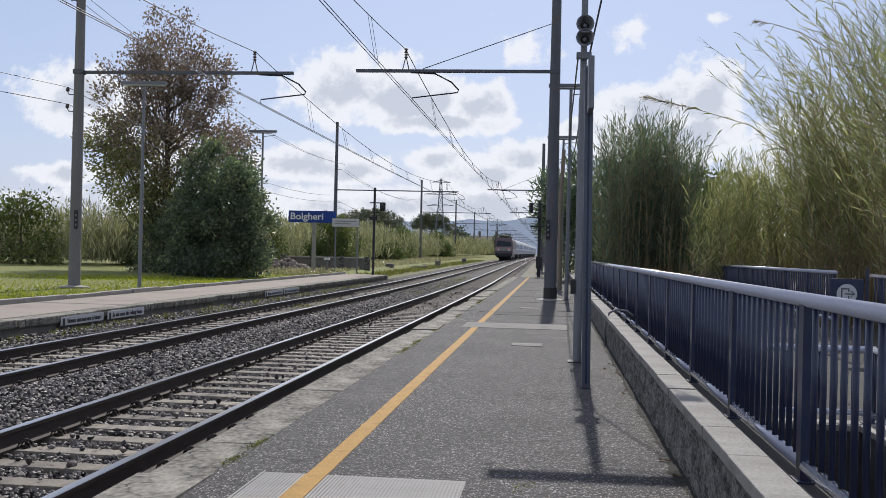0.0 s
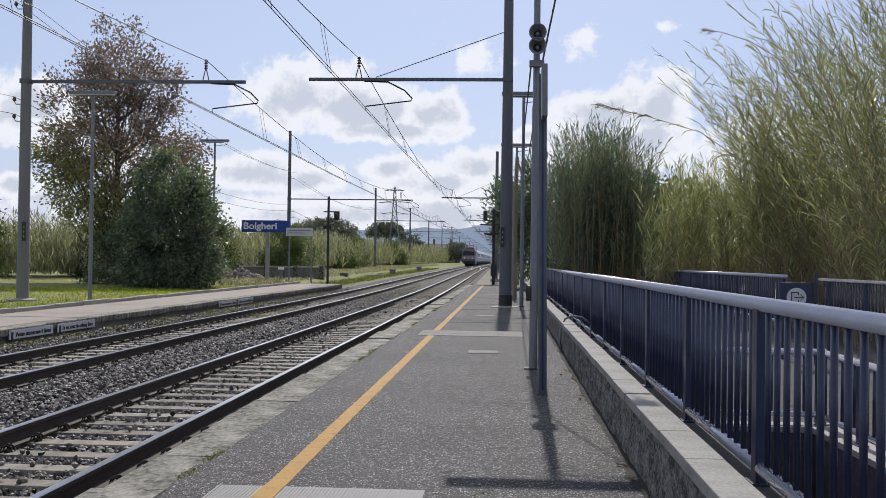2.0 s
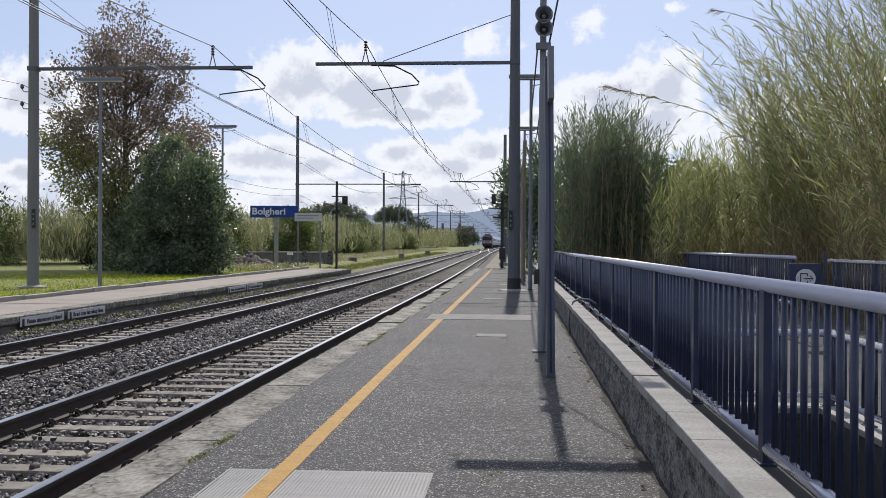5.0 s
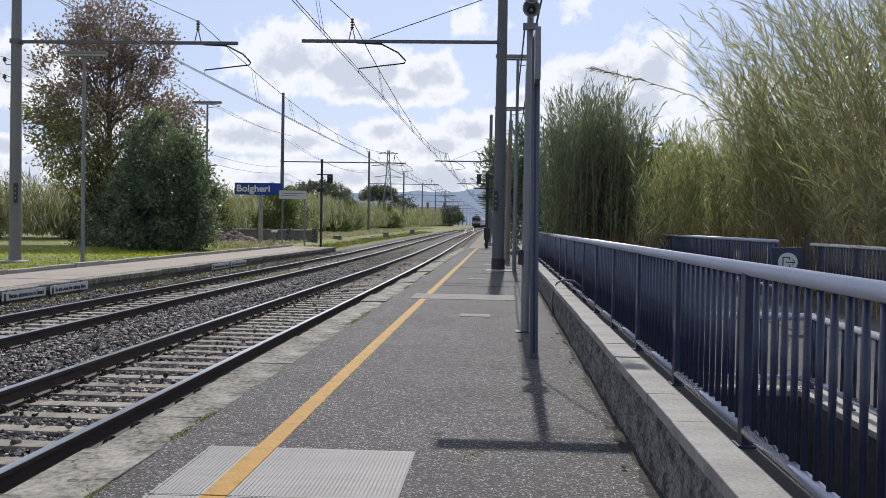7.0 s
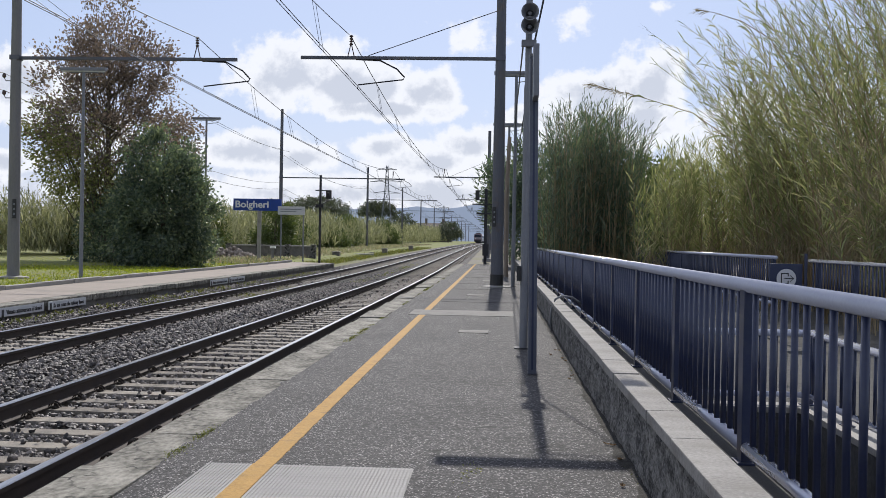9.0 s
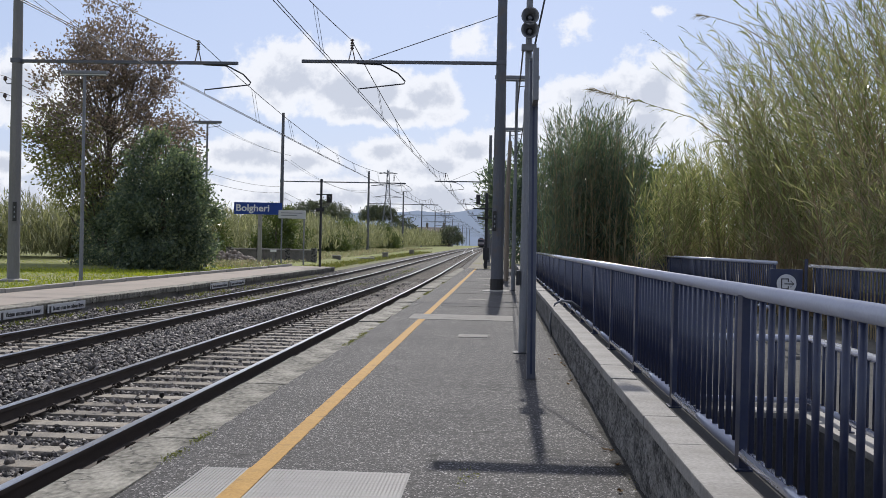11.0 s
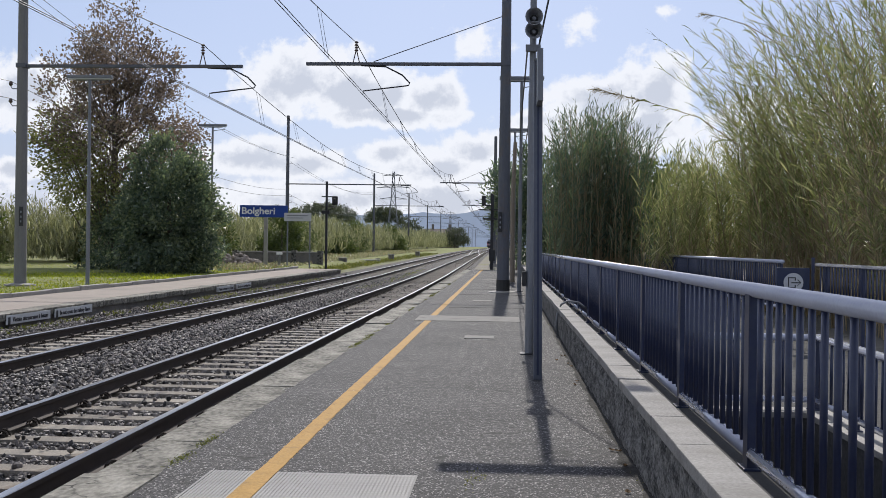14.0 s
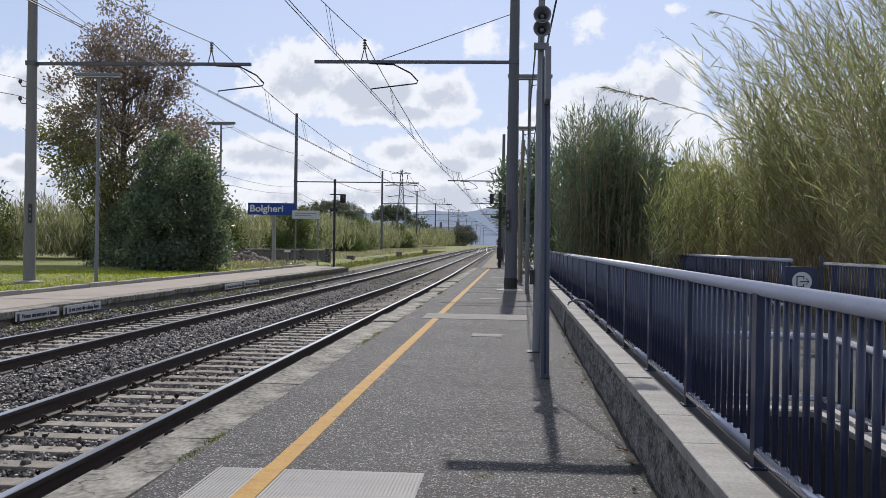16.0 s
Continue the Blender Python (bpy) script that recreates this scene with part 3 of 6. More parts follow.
# ---- ground and line ----
RAIL_Z = -0.35
TRACKS = (-3.95, -7.5)
GX = [(-3000, -0.06), (-900, -0.06), (-300, -0.06), (-120, -0.06), (-60, 0.05), (-40, 0.10), (-30, 0.08), (-24, 0.02), (-18, 0.0), (-14, -0.03), (-12.1, -0.06), (-11, -0.3), (-9.6, -0.48),
      (-9.2, -0.62), (-2.3, -0.62), (0.9, -0.62), (1.36, -0.62), (3.1, -0.55), (5.5, -0.5), (9, -0.45), (16, -0.4), (30, -0.4), (80, -0.4), (300, -0.4), (3000, -0.4)]
GY = [-300, -60, -20, -3, 2, 6, 10.3, 14, 20, 26, 32, 38, 44, 50, 56, 62, 70, 80, 95, 115, 140, 170, 210, 260, 320, 400, 480, 600, 900, 1500, 3000, 4500]


def build_ground():
    bm = bmesh.new()
    g = [[bm.verts.new((x + (shift_x(y) if -12.5 < x < 6 else 0), y, z + rise(y) + (0.05 * noise.noise(Vector((x, y, 0)) * 0.15) if x < -14 and x > -90 else 0))) for x, z in GX] for y in GY]
    for j in range(len(GY) - 1):
        for i in range(len(GX) - 1):
            if GX[i][0] == 1.36 and -3 <= GY[j] < 10:
                continue
            bm.faces.new((g[j][i], g[j][i + 1], g[j + 1][i + 1], g[j + 1][i]))
    tagged(part("ground", bm, M["ground"], smooth=True), "grassy field and grit beside the railway line", "ground", kind="structure")


def build_bed():
    """The ballast bed under both tracks."""
    bm = bmesh.new()
    prof = [(-9.43, -0.40), (-9.0, -0.45), (-8.72, -0.52), (-8.66, -0.615), (-6.4, -0.615), (-6.3, -0.52), (-5.72, -0.47), (-5.2, -0.52), (-5.1, -0.615), (-2.8, -0.615), (-2.6, -0.60), (-2.25, -0.60)]
    rows = []
    ys = [-6] + list(range(0, 60, 4)) + list(range(60, 200, 20)) + [240, 300, 400, 500, 700, 900, 1400]
    for y in ys:
        rows.append([bm.verts.new((x + shift_x(y), y, z + rise(y))) for x, z in prof])
    for a, b in zip(rows, rows[1:]):
        for i in range(len(prof) - 1):
            bm.faces.new((a[i], a[i + 1], b[i + 1], b[i]))
    return tagged(part("ballast_bed", bm, M["bed"]), "dark grey crushed stone track bed", "track bed", kind="structure")


def rail_mesh(half):
    """half 'side': foot and web; 'top': the polished head."""
    side = [(-0.075, -0.172), (0.075, -0.172), (0.075, -0.158), (0.014, -0.14), (0.011, -0.05), (0.036, -0.038), (0.036, -0.006), (-0.036, -0.006), (-0.036, -0.038), (-0.011, -0.05), (-0.014, -0.14), (-0.075, -0.158)]
    top = [(-0.034, -0.006), (0.034, -0.006), (0.030, 0.0), (-0.030, 0.0)]
    return side if half == "side" else top


def build_track(n, cx):
    tr = thing(f"track_{n}", (0, 0, 0), "railway track with worn steel rails on concrete sleepers", "railway track", kind="structure")
    ys = [-6, 0, 6, 12, 18, 24, 30, 40, 55, 70, 85, 100, 120, 140, 170, 200, 240, 280, 320, 360, 400, 440, 480, 560, 700, 900, 1400]
    for sgn in (-1, 1):
        made = None
        for half, material in (("side", M["rust"]), ("top", M["rail_top"])):
            bm = bmesh.new()
            rings = []
            for y in ys:
                rings.append([bm.verts.new((cx + sgn * 0.7525 + shift_x(y) + px, y, RAIL_Z + rise(y) + pz)) for px, pz in rail_mesh(half)])
            k = len(rings[0])
            for a, b in zip(rings, rings[1:]):
                for i in range(k):
                    bm.faces.new((a[i], a[(i + 1) % k], b[(i + 1) % k], b[i]))
            bm.faces.new(rings[0])
            if half == "side":
                made = part("rail", bm, material, tr)
            else:
                part("rail_head", bm, material, made, "polished running surface")
    # sleepers
    sm = boxm(-1.15, 1.15, -0.12, 0.12, -0.12, 0.0, bevel=0.018)
    me = bpy.data.meshes.new("sleeper")
    sm.to_mesh(me)
    sm.free()
    me.materials.append(M["sleeper"])
    cb = bmesh.new()
    for sy in (-0.03, 0.03):
        tube(cb, [(0.0, sy - 0.03, 0.0), (0.02, sy - 0.03, 0.045), (0.05, sy, 0.06), (0.075, sy + 0.03, 0.03), (0.095, sy + 0.02, 0.0)], 0.011, 5)
    box(cb, 0.035, 0.075, -0.05, 0.05, -0.01, 0.02)
    lathe(cb, [(0.018, 0), (0.018, 0.07), (0.012, 0.075)], 6, (0.055, 0, 0))
    cm = bpy.data.meshes.new("rail_clip")
    cb.to_mesh(cm)
    cb.free()
    cm.materials.append(M["clip"])
    count = 150 if n == 1 else 140
    for i in range(count):
        y = 3.2 + 0.6 * i if n == 1 else 8.0 + 0.6 * i
        o = new("sleeper", me)
        o.parent = tr
        o.matrix_basis = pose(cx + shift_x(y) + random.uniform(-0.015, 0.015), y + random.uniform(-0.015, 0.015), RAIL_Z - 0.185 + rise(y), 0, random.uniform(-0.3, 0.3), random.uniform(-0.5, 0.5))
        if y < 42:
            for sgn in (-1, 1):
                for out in (-1, 1):
                    c = new("rail_clip", cm)
                    c.parent = tr
                    c.matrix_basis = pose(cx + sgn * 0.7525 + shift_x(y) + out * 0.055, y, RAIL_Z - 0.175 + rise(y), 0, 0, 0 if out > 0 else 180)
    far = bmesh.new()
    y = (3.2 if n == 1 else 8.0) + 0.6 * count
    while y < 330:
        box(far, cx + shift_x(y) - 1.15, cx + shift_x(y) + 1.15, y - 0.12, y + 0.12, RAIL_Z - 0.3 + rise(y), RAIL_Z - 0.185 + rise(y))
        y += 0.6
    part("far_sleepers", far, M["sleeper"], tr)["kind"] = "stuff"


def build_crossover():
    """Turnout rails that lead from one track over to the other beyond the platforms."""
    t = thing("track_crossover", (0, 0, 0), "steel crossover rails between the two tracks", "railway track", kind="structure")
    for ya, yb in ((150.0, 290.0),):
        for sgn in (-1, 1):
            for half, material, nm in (("side", M["rust"], "rail"), ("top", M["rail_top"], "rail_head")):
                bm = bmesh.new()
                rings = []
                for i in range(19):
                    u = i / 18
                    y = ya + (yb - ya) * u
                    s = u
                    x = TRACKS[0] + (TRACKS[1] - TRACKS[0]) * s + sgn * 0.7525 + shift_x(y)
                    rings.append([bm.verts.new((x + px * 1.2, y, RAIL_Z + rise(y) + pz + 0.004)) for px, pz in rail_mesh(half)])
                k = len(rings[0])
                for a, b in zip(rings, rings[1:]):
                    for i in range(k):
                        bm.faces.new((a[i], a[(i + 1) % k], b[(i + 1) % k], b[i]))
                bmesh.ops.recalc_face_normals(bm, faces=bm.faces)
                part(nm, bm, material, t)


def build_stones():
    """Loose ballast stones, denser near the viewer."""
    ico = bmesh.new()
    bmesh.ops.create_icosphere(ico, subdivisions=1, radius=1)
    iv = np.array([v.co[:] for v in ico.verts])
    fi = np.array([[v.index for v in f.verts] for f in ico.faces])
    ico.free()
    n = 90000
    y = 4.0 + 66 * rng.random(n) ** 1.7
    x = -9.36 + 7.0 * rng.random(n)
    prof_x = np.array([-9.43, -9.0, -8.72, -8.6, -8.3, -6.7, -6.4, -5.72, -5.1, -4.7, -3.2, -2.6, -2.25])
    prof_z = np.array([-0.38, -0.43, -0.50, -0.56, -0.575, -0.575, -0.49, -0.44, -0.49, -0.575, -0.575, -0.575, -0.575])
    z = np.interp(x, prof_x, prof_z)
    size = rng.uniform(0.015, 0.036, n) * (1 + 0.006 * y)
    # keep the sleepers mostly clear
    keep = np.ones(n, bool)
    for cx, y0 in ((TRACKS[0], 3.2), (TRACKS[1], 8.0)):
        on = (np.abs(x - cx) < 1.15) & (np.abs(((y - y0) / 0.6 + 0.5) % 1 - 0.5) * 0.6 < 0.105)
        keep &= ~(on & (rng.random(n) > 0.05))
        keep &= ~((np.abs(np.abs(x - cx) - 0.7525) < 0.09))
        z = np.where(on, -0.515, z)
    x, y, z, size = x[keep], y[keep], z[keep], size[keep]
    n = len(x)
    v = iv[None] * (1 + rng.uniform(-0.32, 0.32, (n, 12, 1))) * (size[:, None] * rng.uniform(0.65, 1.25, (n, 3)))[:, None, :]
    a = rng.uniform(0, 6.28, n)
    c, s = np.cos(a)[:, None], np.sin(a)[:, None]
    v = np.stack([v[:, :, 0] * c - v[:, :, 1] * s, v[:, :, 0] * s + v[:, :, 1] * c, v[:, :, 2]], 2)
    sh = np.array([shift_x(q) for q in y])
    v += np.stack([x + sh, y, z + rng.uniform(-0.005, 0.02, n)], 1)[:, None, :]
    f = (np.arange(n)[:, None, None] * 12 + fi[None]).reshape(-1, 3)
    ob = raw("ballast_stones", v.reshape(-1, 3), f, M["ballast"])
    tagged(ob, "loose dark grey crushed ballast stones", "ballast", kind="stuff")


PLAT_END = 58.0


def build_platform():
    p = thing("pavement_platform", (0, 0, 0), "worn asphalt station platform with a stone edge", "platform", kind="structure")
    part("surface", boxm(-1.88, 0.804, -6, PLAT_END, -0.65, 0.0), M["asphalt"], p, "grey rough asphalt surface")
    # retaining face under the edge
    part("edge_wall", boxm(-2.18, -1.89, -6, PLAT_END, -0.65, -0.13), M["dark_wall"], p)
    y = -6.0
    alike = []
    for k in range(5):
        l = (0.98, 1.22, 1.05, 1.35, 0.86)[k]
        bm = boxm(-2.275 + 0.014 * (k % 3), -1.86, 0, l - 0.012, -0.13, 0.004 + 0.003 * (k % 2), bevel=0.012)
        for v in bm.verts:
            v.co += 0.016 * noise.noise_vector(v.co * 3 + Vector((k * 7, 0, 0)))
        me = bpy.data.meshes.new("edging_slab")
        bm.to_mesh(me)
        bm.free()
        me.materials.append(M["edging"])
        alike.append((l, me))
    while y < PLAT_END - 1.4:
        l, me = random.choice(alike)
        o = new("edging_slab", me)
        o.parent = p
        o.matrix_basis = pose(random.uniform(-0.015, 0.01), y, random.uniform(-0.006, 0.002), random.uniform(-0.15, 0.15), random.uniform(-0.3, 0.3), random.uniform(-0.3, 0.3))
        y += l
    # ragged inner margin where the asphalt laps over the stones
    bm = bmesh.new()
    a, b = [], []
    ya = -6.0
    while ya < PLAT_END:
        w = 0.07 * noise.noise(Vector((ya * 0.9, 2.0, 0))) + 0.05 * noise.noise(Vector((ya * 4.3, 5.0, 0))) + 0.03 * noise.noise(Vector((ya * 15, 7.0, 0)))
        a.append(bm.verts.new((-1.885 + w, ya, 0.004)))
        b.append(bm.verts.new((-1.70, ya, 0.012)))
        ya += 0.045 if ya < 20 else 0.2
    top = [bm.faces.new((a[i], b[i], b[i + 1], a[i + 1])) for i in range(len(a) - 1)]
    c = [bm.verts.new((-1.55, v.co.y, 0.0006)) for v in b]
    for i in range(len(b) - 1):
        bm.faces.new((b[i], c[i], c[i + 1], b[i + 1]))
    part("asphalt_margin", bm, M["asphalt"], p, "ragged asphalt margin")
    # yellow safety line, in worn lengths
    y = 5.73
    while y < PLAT_END - 3:
        l = random.uniform(2.2, 3.4)
        bm = bmesh.new()
        rows = []
        n = int(l / (0.03 if y < 16 else 0.15))
        for i in range(n + 1):
            yy = y + (l - 0.006) * i / n
            e = [0.006 * noise.noise(Vector((yy * 6, q, 0))) + 0.008 * noise.noise(Vector((yy * 28, q, 3))) for q in (1.0, 9.0)]
            rows.append([bm.verts.new((-1.365 + e[0], yy, 0.0035)), bm.verts.new((-1.248 + e[1], yy, 0.0035)), bm.verts.new((-1.248 + e[1], yy, -0.004)), bm.verts.new((-1.365 + e[0], yy, -0.004))])
        for r0, r1 in zip(rows, rows[1:]):
            for j in range(4):
                bm.faces.new((r0[j], r0[(j + 1) % 4], r1[(j + 1) % 4], r1[j]))
        bmesh.ops.recalc_face_normals(bm, faces=bm.faces)
        part("yellow_line", bm, M["yellow"], p, "faded yellow safety line")
        y += l
    part("concrete_strip", boxm(-1.55, 0.28, 17.6, 18.9, -0.02, 0.006), M["old_concrete"], p, "pale concrete strip")
    part("concrete_cover", boxm(-0.55, -0.13, 14.3, 14.75, -0.02, 0.008, bevel=0.003), M["old_concrete"], p, "small concrete cover")
    for (a, b, c, d) in ((-0.75, -0.3, 24.2, 24.7), (-0.5, 0.0, 33.2, 33.8), (-0.9, -0.35, 40, 40.6), (-0.2, 0.3, 44.5, 45.4)):
        part("concrete_cover", boxm(a, b, c, d, -0.02, 0.007, bevel=0.003), M["old_concrete"], p, "small concrete cover")
    for y0, y1 in ((21.6, 22.3), (27.4, 27.9), (31.0, 31.6), (36.5, 37.6), (47.0, 48.2)):
        part("repair_strip", boxm(-1.2, 0.7, y0, y1, -0.02, 0.005), M["repair"], p, "dark asphalt repair strip")
    # ribbed panels, each one metre long
    rib = boxm(-0.0062, 0.0062, 0.012, 1.038, 0.003, 0.0074)
    rib_mesh = bpy.data.meshes.new("rib")
    rib.to_mesh(rib_mesh)
    rib.free()
    rib_mesh.materials.append(M["tactile"])
    for y0, y1 in ((2.54, 3.59), (3.60, 4.65), (4.662, 5.712)):
        slab = part("tactile_panel", boxm(-1.63, -0.455, y0, y1, -0.03, 0.004), M["tactile"], p, "pale ribbed tactile paving panel")
        for i in range(58):
            o = new("rib", rib_mesh)
            o.parent = slab
            o.matrix_basis = pose(-1.625 + (1.165 / 58) * (i + 0.5), y0, 0)
        part("yellow_line", boxm(-1.367, -1.246, y0 + 0.004, y1 - 0.004, 0.0, 0.0092), M["yellow"], p, "faded yellow safety line")
    # end ramp
    bm = bmesh.new()
    vs = [bm.verts.new(q) for q in ((-2.1, PLAT_END, 0), (0.8, PLAT_END, 0), (0.8, PLAT_END + 5, -0.5), (-2.1, PLAT_END + 5, -0.5), (-2.1, PLAT_END, -0.65), (0.8, PLAT_END, -0.65), (0.8, PLAT_END + 5, -0.65), (-2.1, PLAT_END + 5, -0.65))]
    for q in ((0, 1, 2, 3), (4, 7, 6, 5), (0, 3, 7, 4), (1, 5, 6, 2), (2, 6, 7, 3), (0, 4, 5, 1)):
        bm.faces.new([vs[i] for i in q])
    part("end_ramp", bm, M["asphalt"], p)


WALL_Z = 0.43


def build_parapet():
    w = thing("wall_parapet", (0, 0, 0), "low stained parapet wall with pale coping stones", "wall", kind="structure")
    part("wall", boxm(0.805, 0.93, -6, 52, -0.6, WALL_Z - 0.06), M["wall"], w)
    # Dark asphalt colour stands in for the dark gap behind the coping.
    part("ledge", boxm(0.93, 1.285, -6, 52, -2.6, 0.20), M["repair"], w, "dark outer ledge")
    # Added pale strip that draws the sunlit outer edge of the ledge.
    part("outer_kerb", boxm(1.286, 1.325, -6, 52, -0.1, 0.206, bevel=0.006), M["concrete"], w, "thin pale strip added as the ledge's sunlit edge")
    y = -5.91
    bm = boxm(0.775, 0.95, 0, 0.744, -0.06, 0.0, bevel=0.008)
    me = bpy.data.meshes.new("coping_stone")
    bm.to_mesh(me)
    bm.free()
    me.materials.append(M["coping"])
    while y < 51:
        o = new("coping_stone", me)
        o.parent = w
        o.matrix_basis = pose(random.uniform(-0.004, 0.004), y, WALL_Z + random.uniform(-0.003, 0.003), 0, random.uniform(-0.3, 0.3), 0)
        y += 0.75


def parapet_face():
    """Lumpy old render on the platform face of the parapet, with a ridge of dirt at its foot."""
    w = bpy.data.objects["wall_parapet"]
    ys = [2.0 + 0.022 * i for i in range(430)]
    zs = [-0.01 + 0.0195 * i for i in range(20)]
    bm = bmesh.new()
    g = []
    for y in ys:
        row = []
        for z in zs:
            q = Vector((y * 1.6, z * 5.0, 0.0))
            d = 0.010 * noise.noise(q * 1.3) + 0.008 * noise.noise(q * 4.1) + 0.005 * noise.noise(q * 11.0)
            d += 0.010 * max(0.0, noise.noise(Vector((y * 2.6, z * 16.0, 5.0))))
            row.append(bm.verts.new((0.794 - d, y, z)))
        g.append(row)
    for r0, r1 in zip(g, g[1:]):
        for i in range(len(zs) - 1):
            bm.faces.new((r0[i], r0[i + 1], r1[i + 1], r1[i]))
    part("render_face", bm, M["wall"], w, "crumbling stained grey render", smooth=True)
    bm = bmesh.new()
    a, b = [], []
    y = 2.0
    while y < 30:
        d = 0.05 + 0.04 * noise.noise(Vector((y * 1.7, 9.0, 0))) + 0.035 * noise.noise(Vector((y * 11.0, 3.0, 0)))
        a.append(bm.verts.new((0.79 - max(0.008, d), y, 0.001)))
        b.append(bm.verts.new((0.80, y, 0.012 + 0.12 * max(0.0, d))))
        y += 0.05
    for i in range(len(a) - 1):
        bm.faces.new((a[i], b[i], b[i + 1], a[i + 1]))
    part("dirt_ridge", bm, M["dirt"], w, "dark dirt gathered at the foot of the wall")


def railing(at, length, label, group, posts_every=1.98, turn=0.0, top=1.128, low=0.28, foot=0.20, first=0.0, flat=0.10, bar_step=0.165, r_top=0.037, r_low=0.033):
    """A guard rail along its own y axis: posts, bars, a thick top tube and a bottom tube."""
    t = thing("guard_rail", at, label, "railing", group, turn)
    part("top_tube", tubem([(0, -0.05, top - r_top), (0, length + 0.05, top - r_top)], r_top, 14), M["tube"], t, "rounded blue-grey handrail with its sheen painted in", smooth=True)
    pm = boxm(-0.028, 0.028, -flat / 2, flat / 2, foot, top - r_top * 1.4, bevel=0.006)
    me = bpy.data.meshes.new("post")
    pm.to_mesh(me)
    pm.free()
    me.materials.append(M["blue_steel"])
    bmh = boxm(-0.05, 0.05, -0.075, 0.075, foot, foot + 0.012, bevel=0.003)
    mp = bpy.data.meshes.new("post_foot")
    bmh.to_mesh(mp)
    bmh.free()
    mp.materials.append(M["blue_steel"])
    tb = tubem([(0, 0, low + r_low), (0, 0, top - r_top)], 0.0158, 8)
    mb = bpy.data.meshes.new("bar")
    tb.to_mesh(mb)
    tb.free()
    mb.polygons.foreach_set("use_smooth", [len(p.vertices) == 4 for p in mb.polygons])
    mb.materials.append(M["blue_steel"])
    y, i = first, 0
    ys = []
    while y <= length + 0.01:
        ys.append(y)
        y += posts_every
    extra = bmesh.new()
    bars = 0
    for i, y in enumerate(ys):
        o = new("post", me)
        o.parent = t
        o.matrix_basis = pose(0, y, 0)
        f = new("post_foot", mp)
        f.parent = o
        y1 = ys[i + 1] if i + 1 < len(ys) else length
        if y1 - y > 0.3:
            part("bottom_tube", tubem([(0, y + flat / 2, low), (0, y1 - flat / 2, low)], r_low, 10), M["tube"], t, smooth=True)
        k = max(1, round((y1 - y) / bar_step))
        for j in range(1, k):
            yy = y + (y1 - y) * j / k
            if bars < 290:
                b = new("bar", mb)
                b.parent = t
                b.matrix_basis = pose(0, yy, 0)
                bars += 1
            else:
                tube(extra, [(0, yy, low + r_low), (0, yy, top - r_top)], 0.0158, 5)
    if len(extra.verts):
        part("far_bars", extra, M["blue_steel"], t)["kind"] = "stuff"
    else:
        extra.free()
    return t


def build_well():
    """The sunken way to the underpass beyond the railing."""
    w = thing("wall_underpass", (0, 0, 0), "concrete side wall of the sunken underpass way", "wall", kind="structure")
    part("side_wall", boxm(3.02, 3.24, -3, 10.56, -2.6, -0.36), M["well_shade_wall"], w)
    part("end_wall", boxm(1.37, 3.02, 10.3, 10.56, -2.6, -0.36), M["well_shade_wall"], w)
    part("coping", boxm(3.0, 3.27, -3, 10.60, -0.36, -0.30, bevel=0.008), M["concrete"], w, "sunlit pale concrete coping")
    part("coping", boxm(1.37, 3.0, 10.28, 10.60, -0.36, -0.30, bevel=0.008), M["concrete"], w, "sunlit pale concrete coping")
    f = thing("floor_underpass", (0, 0, 0), "worn steps down to the underpass, coloured dark for the well's shade", "stairs", kind="structure")
    # Steps and landing take the dark asphalt colour to paint in the well's shade.
    for i in range(16):
        part("step", boxm(1.37, 3.01, -3 + 0.31 * i if i else -3.0, -3 + 0.31 * (i + 1), -2.6, -0.55 - 0.125 * i), M["repair"], f)
    part("landing", boxm(1.37, 3.01, -3 + 0.31 * 16, 10.29, -2.75, -2.6), M["repair"], f)


def build_left_platform():
    p = thing("pavement_far_platform", (0, 0, 0), "pale far platform with an old stone edge wall", "platform", kind="structure")
    part("surface", boxm(-11.85, -9.75, -10, 58, -0.6, -0.085), M["left_pave"], p)
    part("edge_wall", boxm(-9.74, -9.42, -10, 58, -0.62, -0.22), M["dark_wall"], p, "dark weathered edge wall")
    bm = boxm(-9.80, -9.34, 0, 1.48, -0.22, -0.08, bevel=0.02)
    for v in bm.verts:
        v.co += 0.01 * noise.noise_vector(v.co * 2.3)
    me = bpy.data.meshes.new("edge_block")
    bm.to_mesh(me)
    bm.free()
    me.materials.append(M["edging"])
    y = -9.9
    while y < 57:
        o = new("edge_block", me)
        o.parent = p
        o.matrix_basis = pose(random.uniform(-0.02, 0.02), y, random.uniform(-0.012, 0.006), 0, 0, random.uniform(-0.2, 0.2))
        y += 1.5
    bk = boxm(-12.05, -11.87, 0, 1.98, -0.3, 0.03, bevel=0.015)
    mk = bpy.data.meshes.new("kerb_stone")
    bk.to_mesh(mk)
    bk.free()
    mk.materials.append(M["concrete"])
    y = 10.0
    while y < 57:
        o = new("kerb_stone", mk)
        o.parent = p
        o.matrix_basis = pose(random.uniform(-0.02, 0.02), y, random.uniform(-0.02, 0.01), 0, 0, random.uniform(-0.3, 0.3))
        y += 2.0


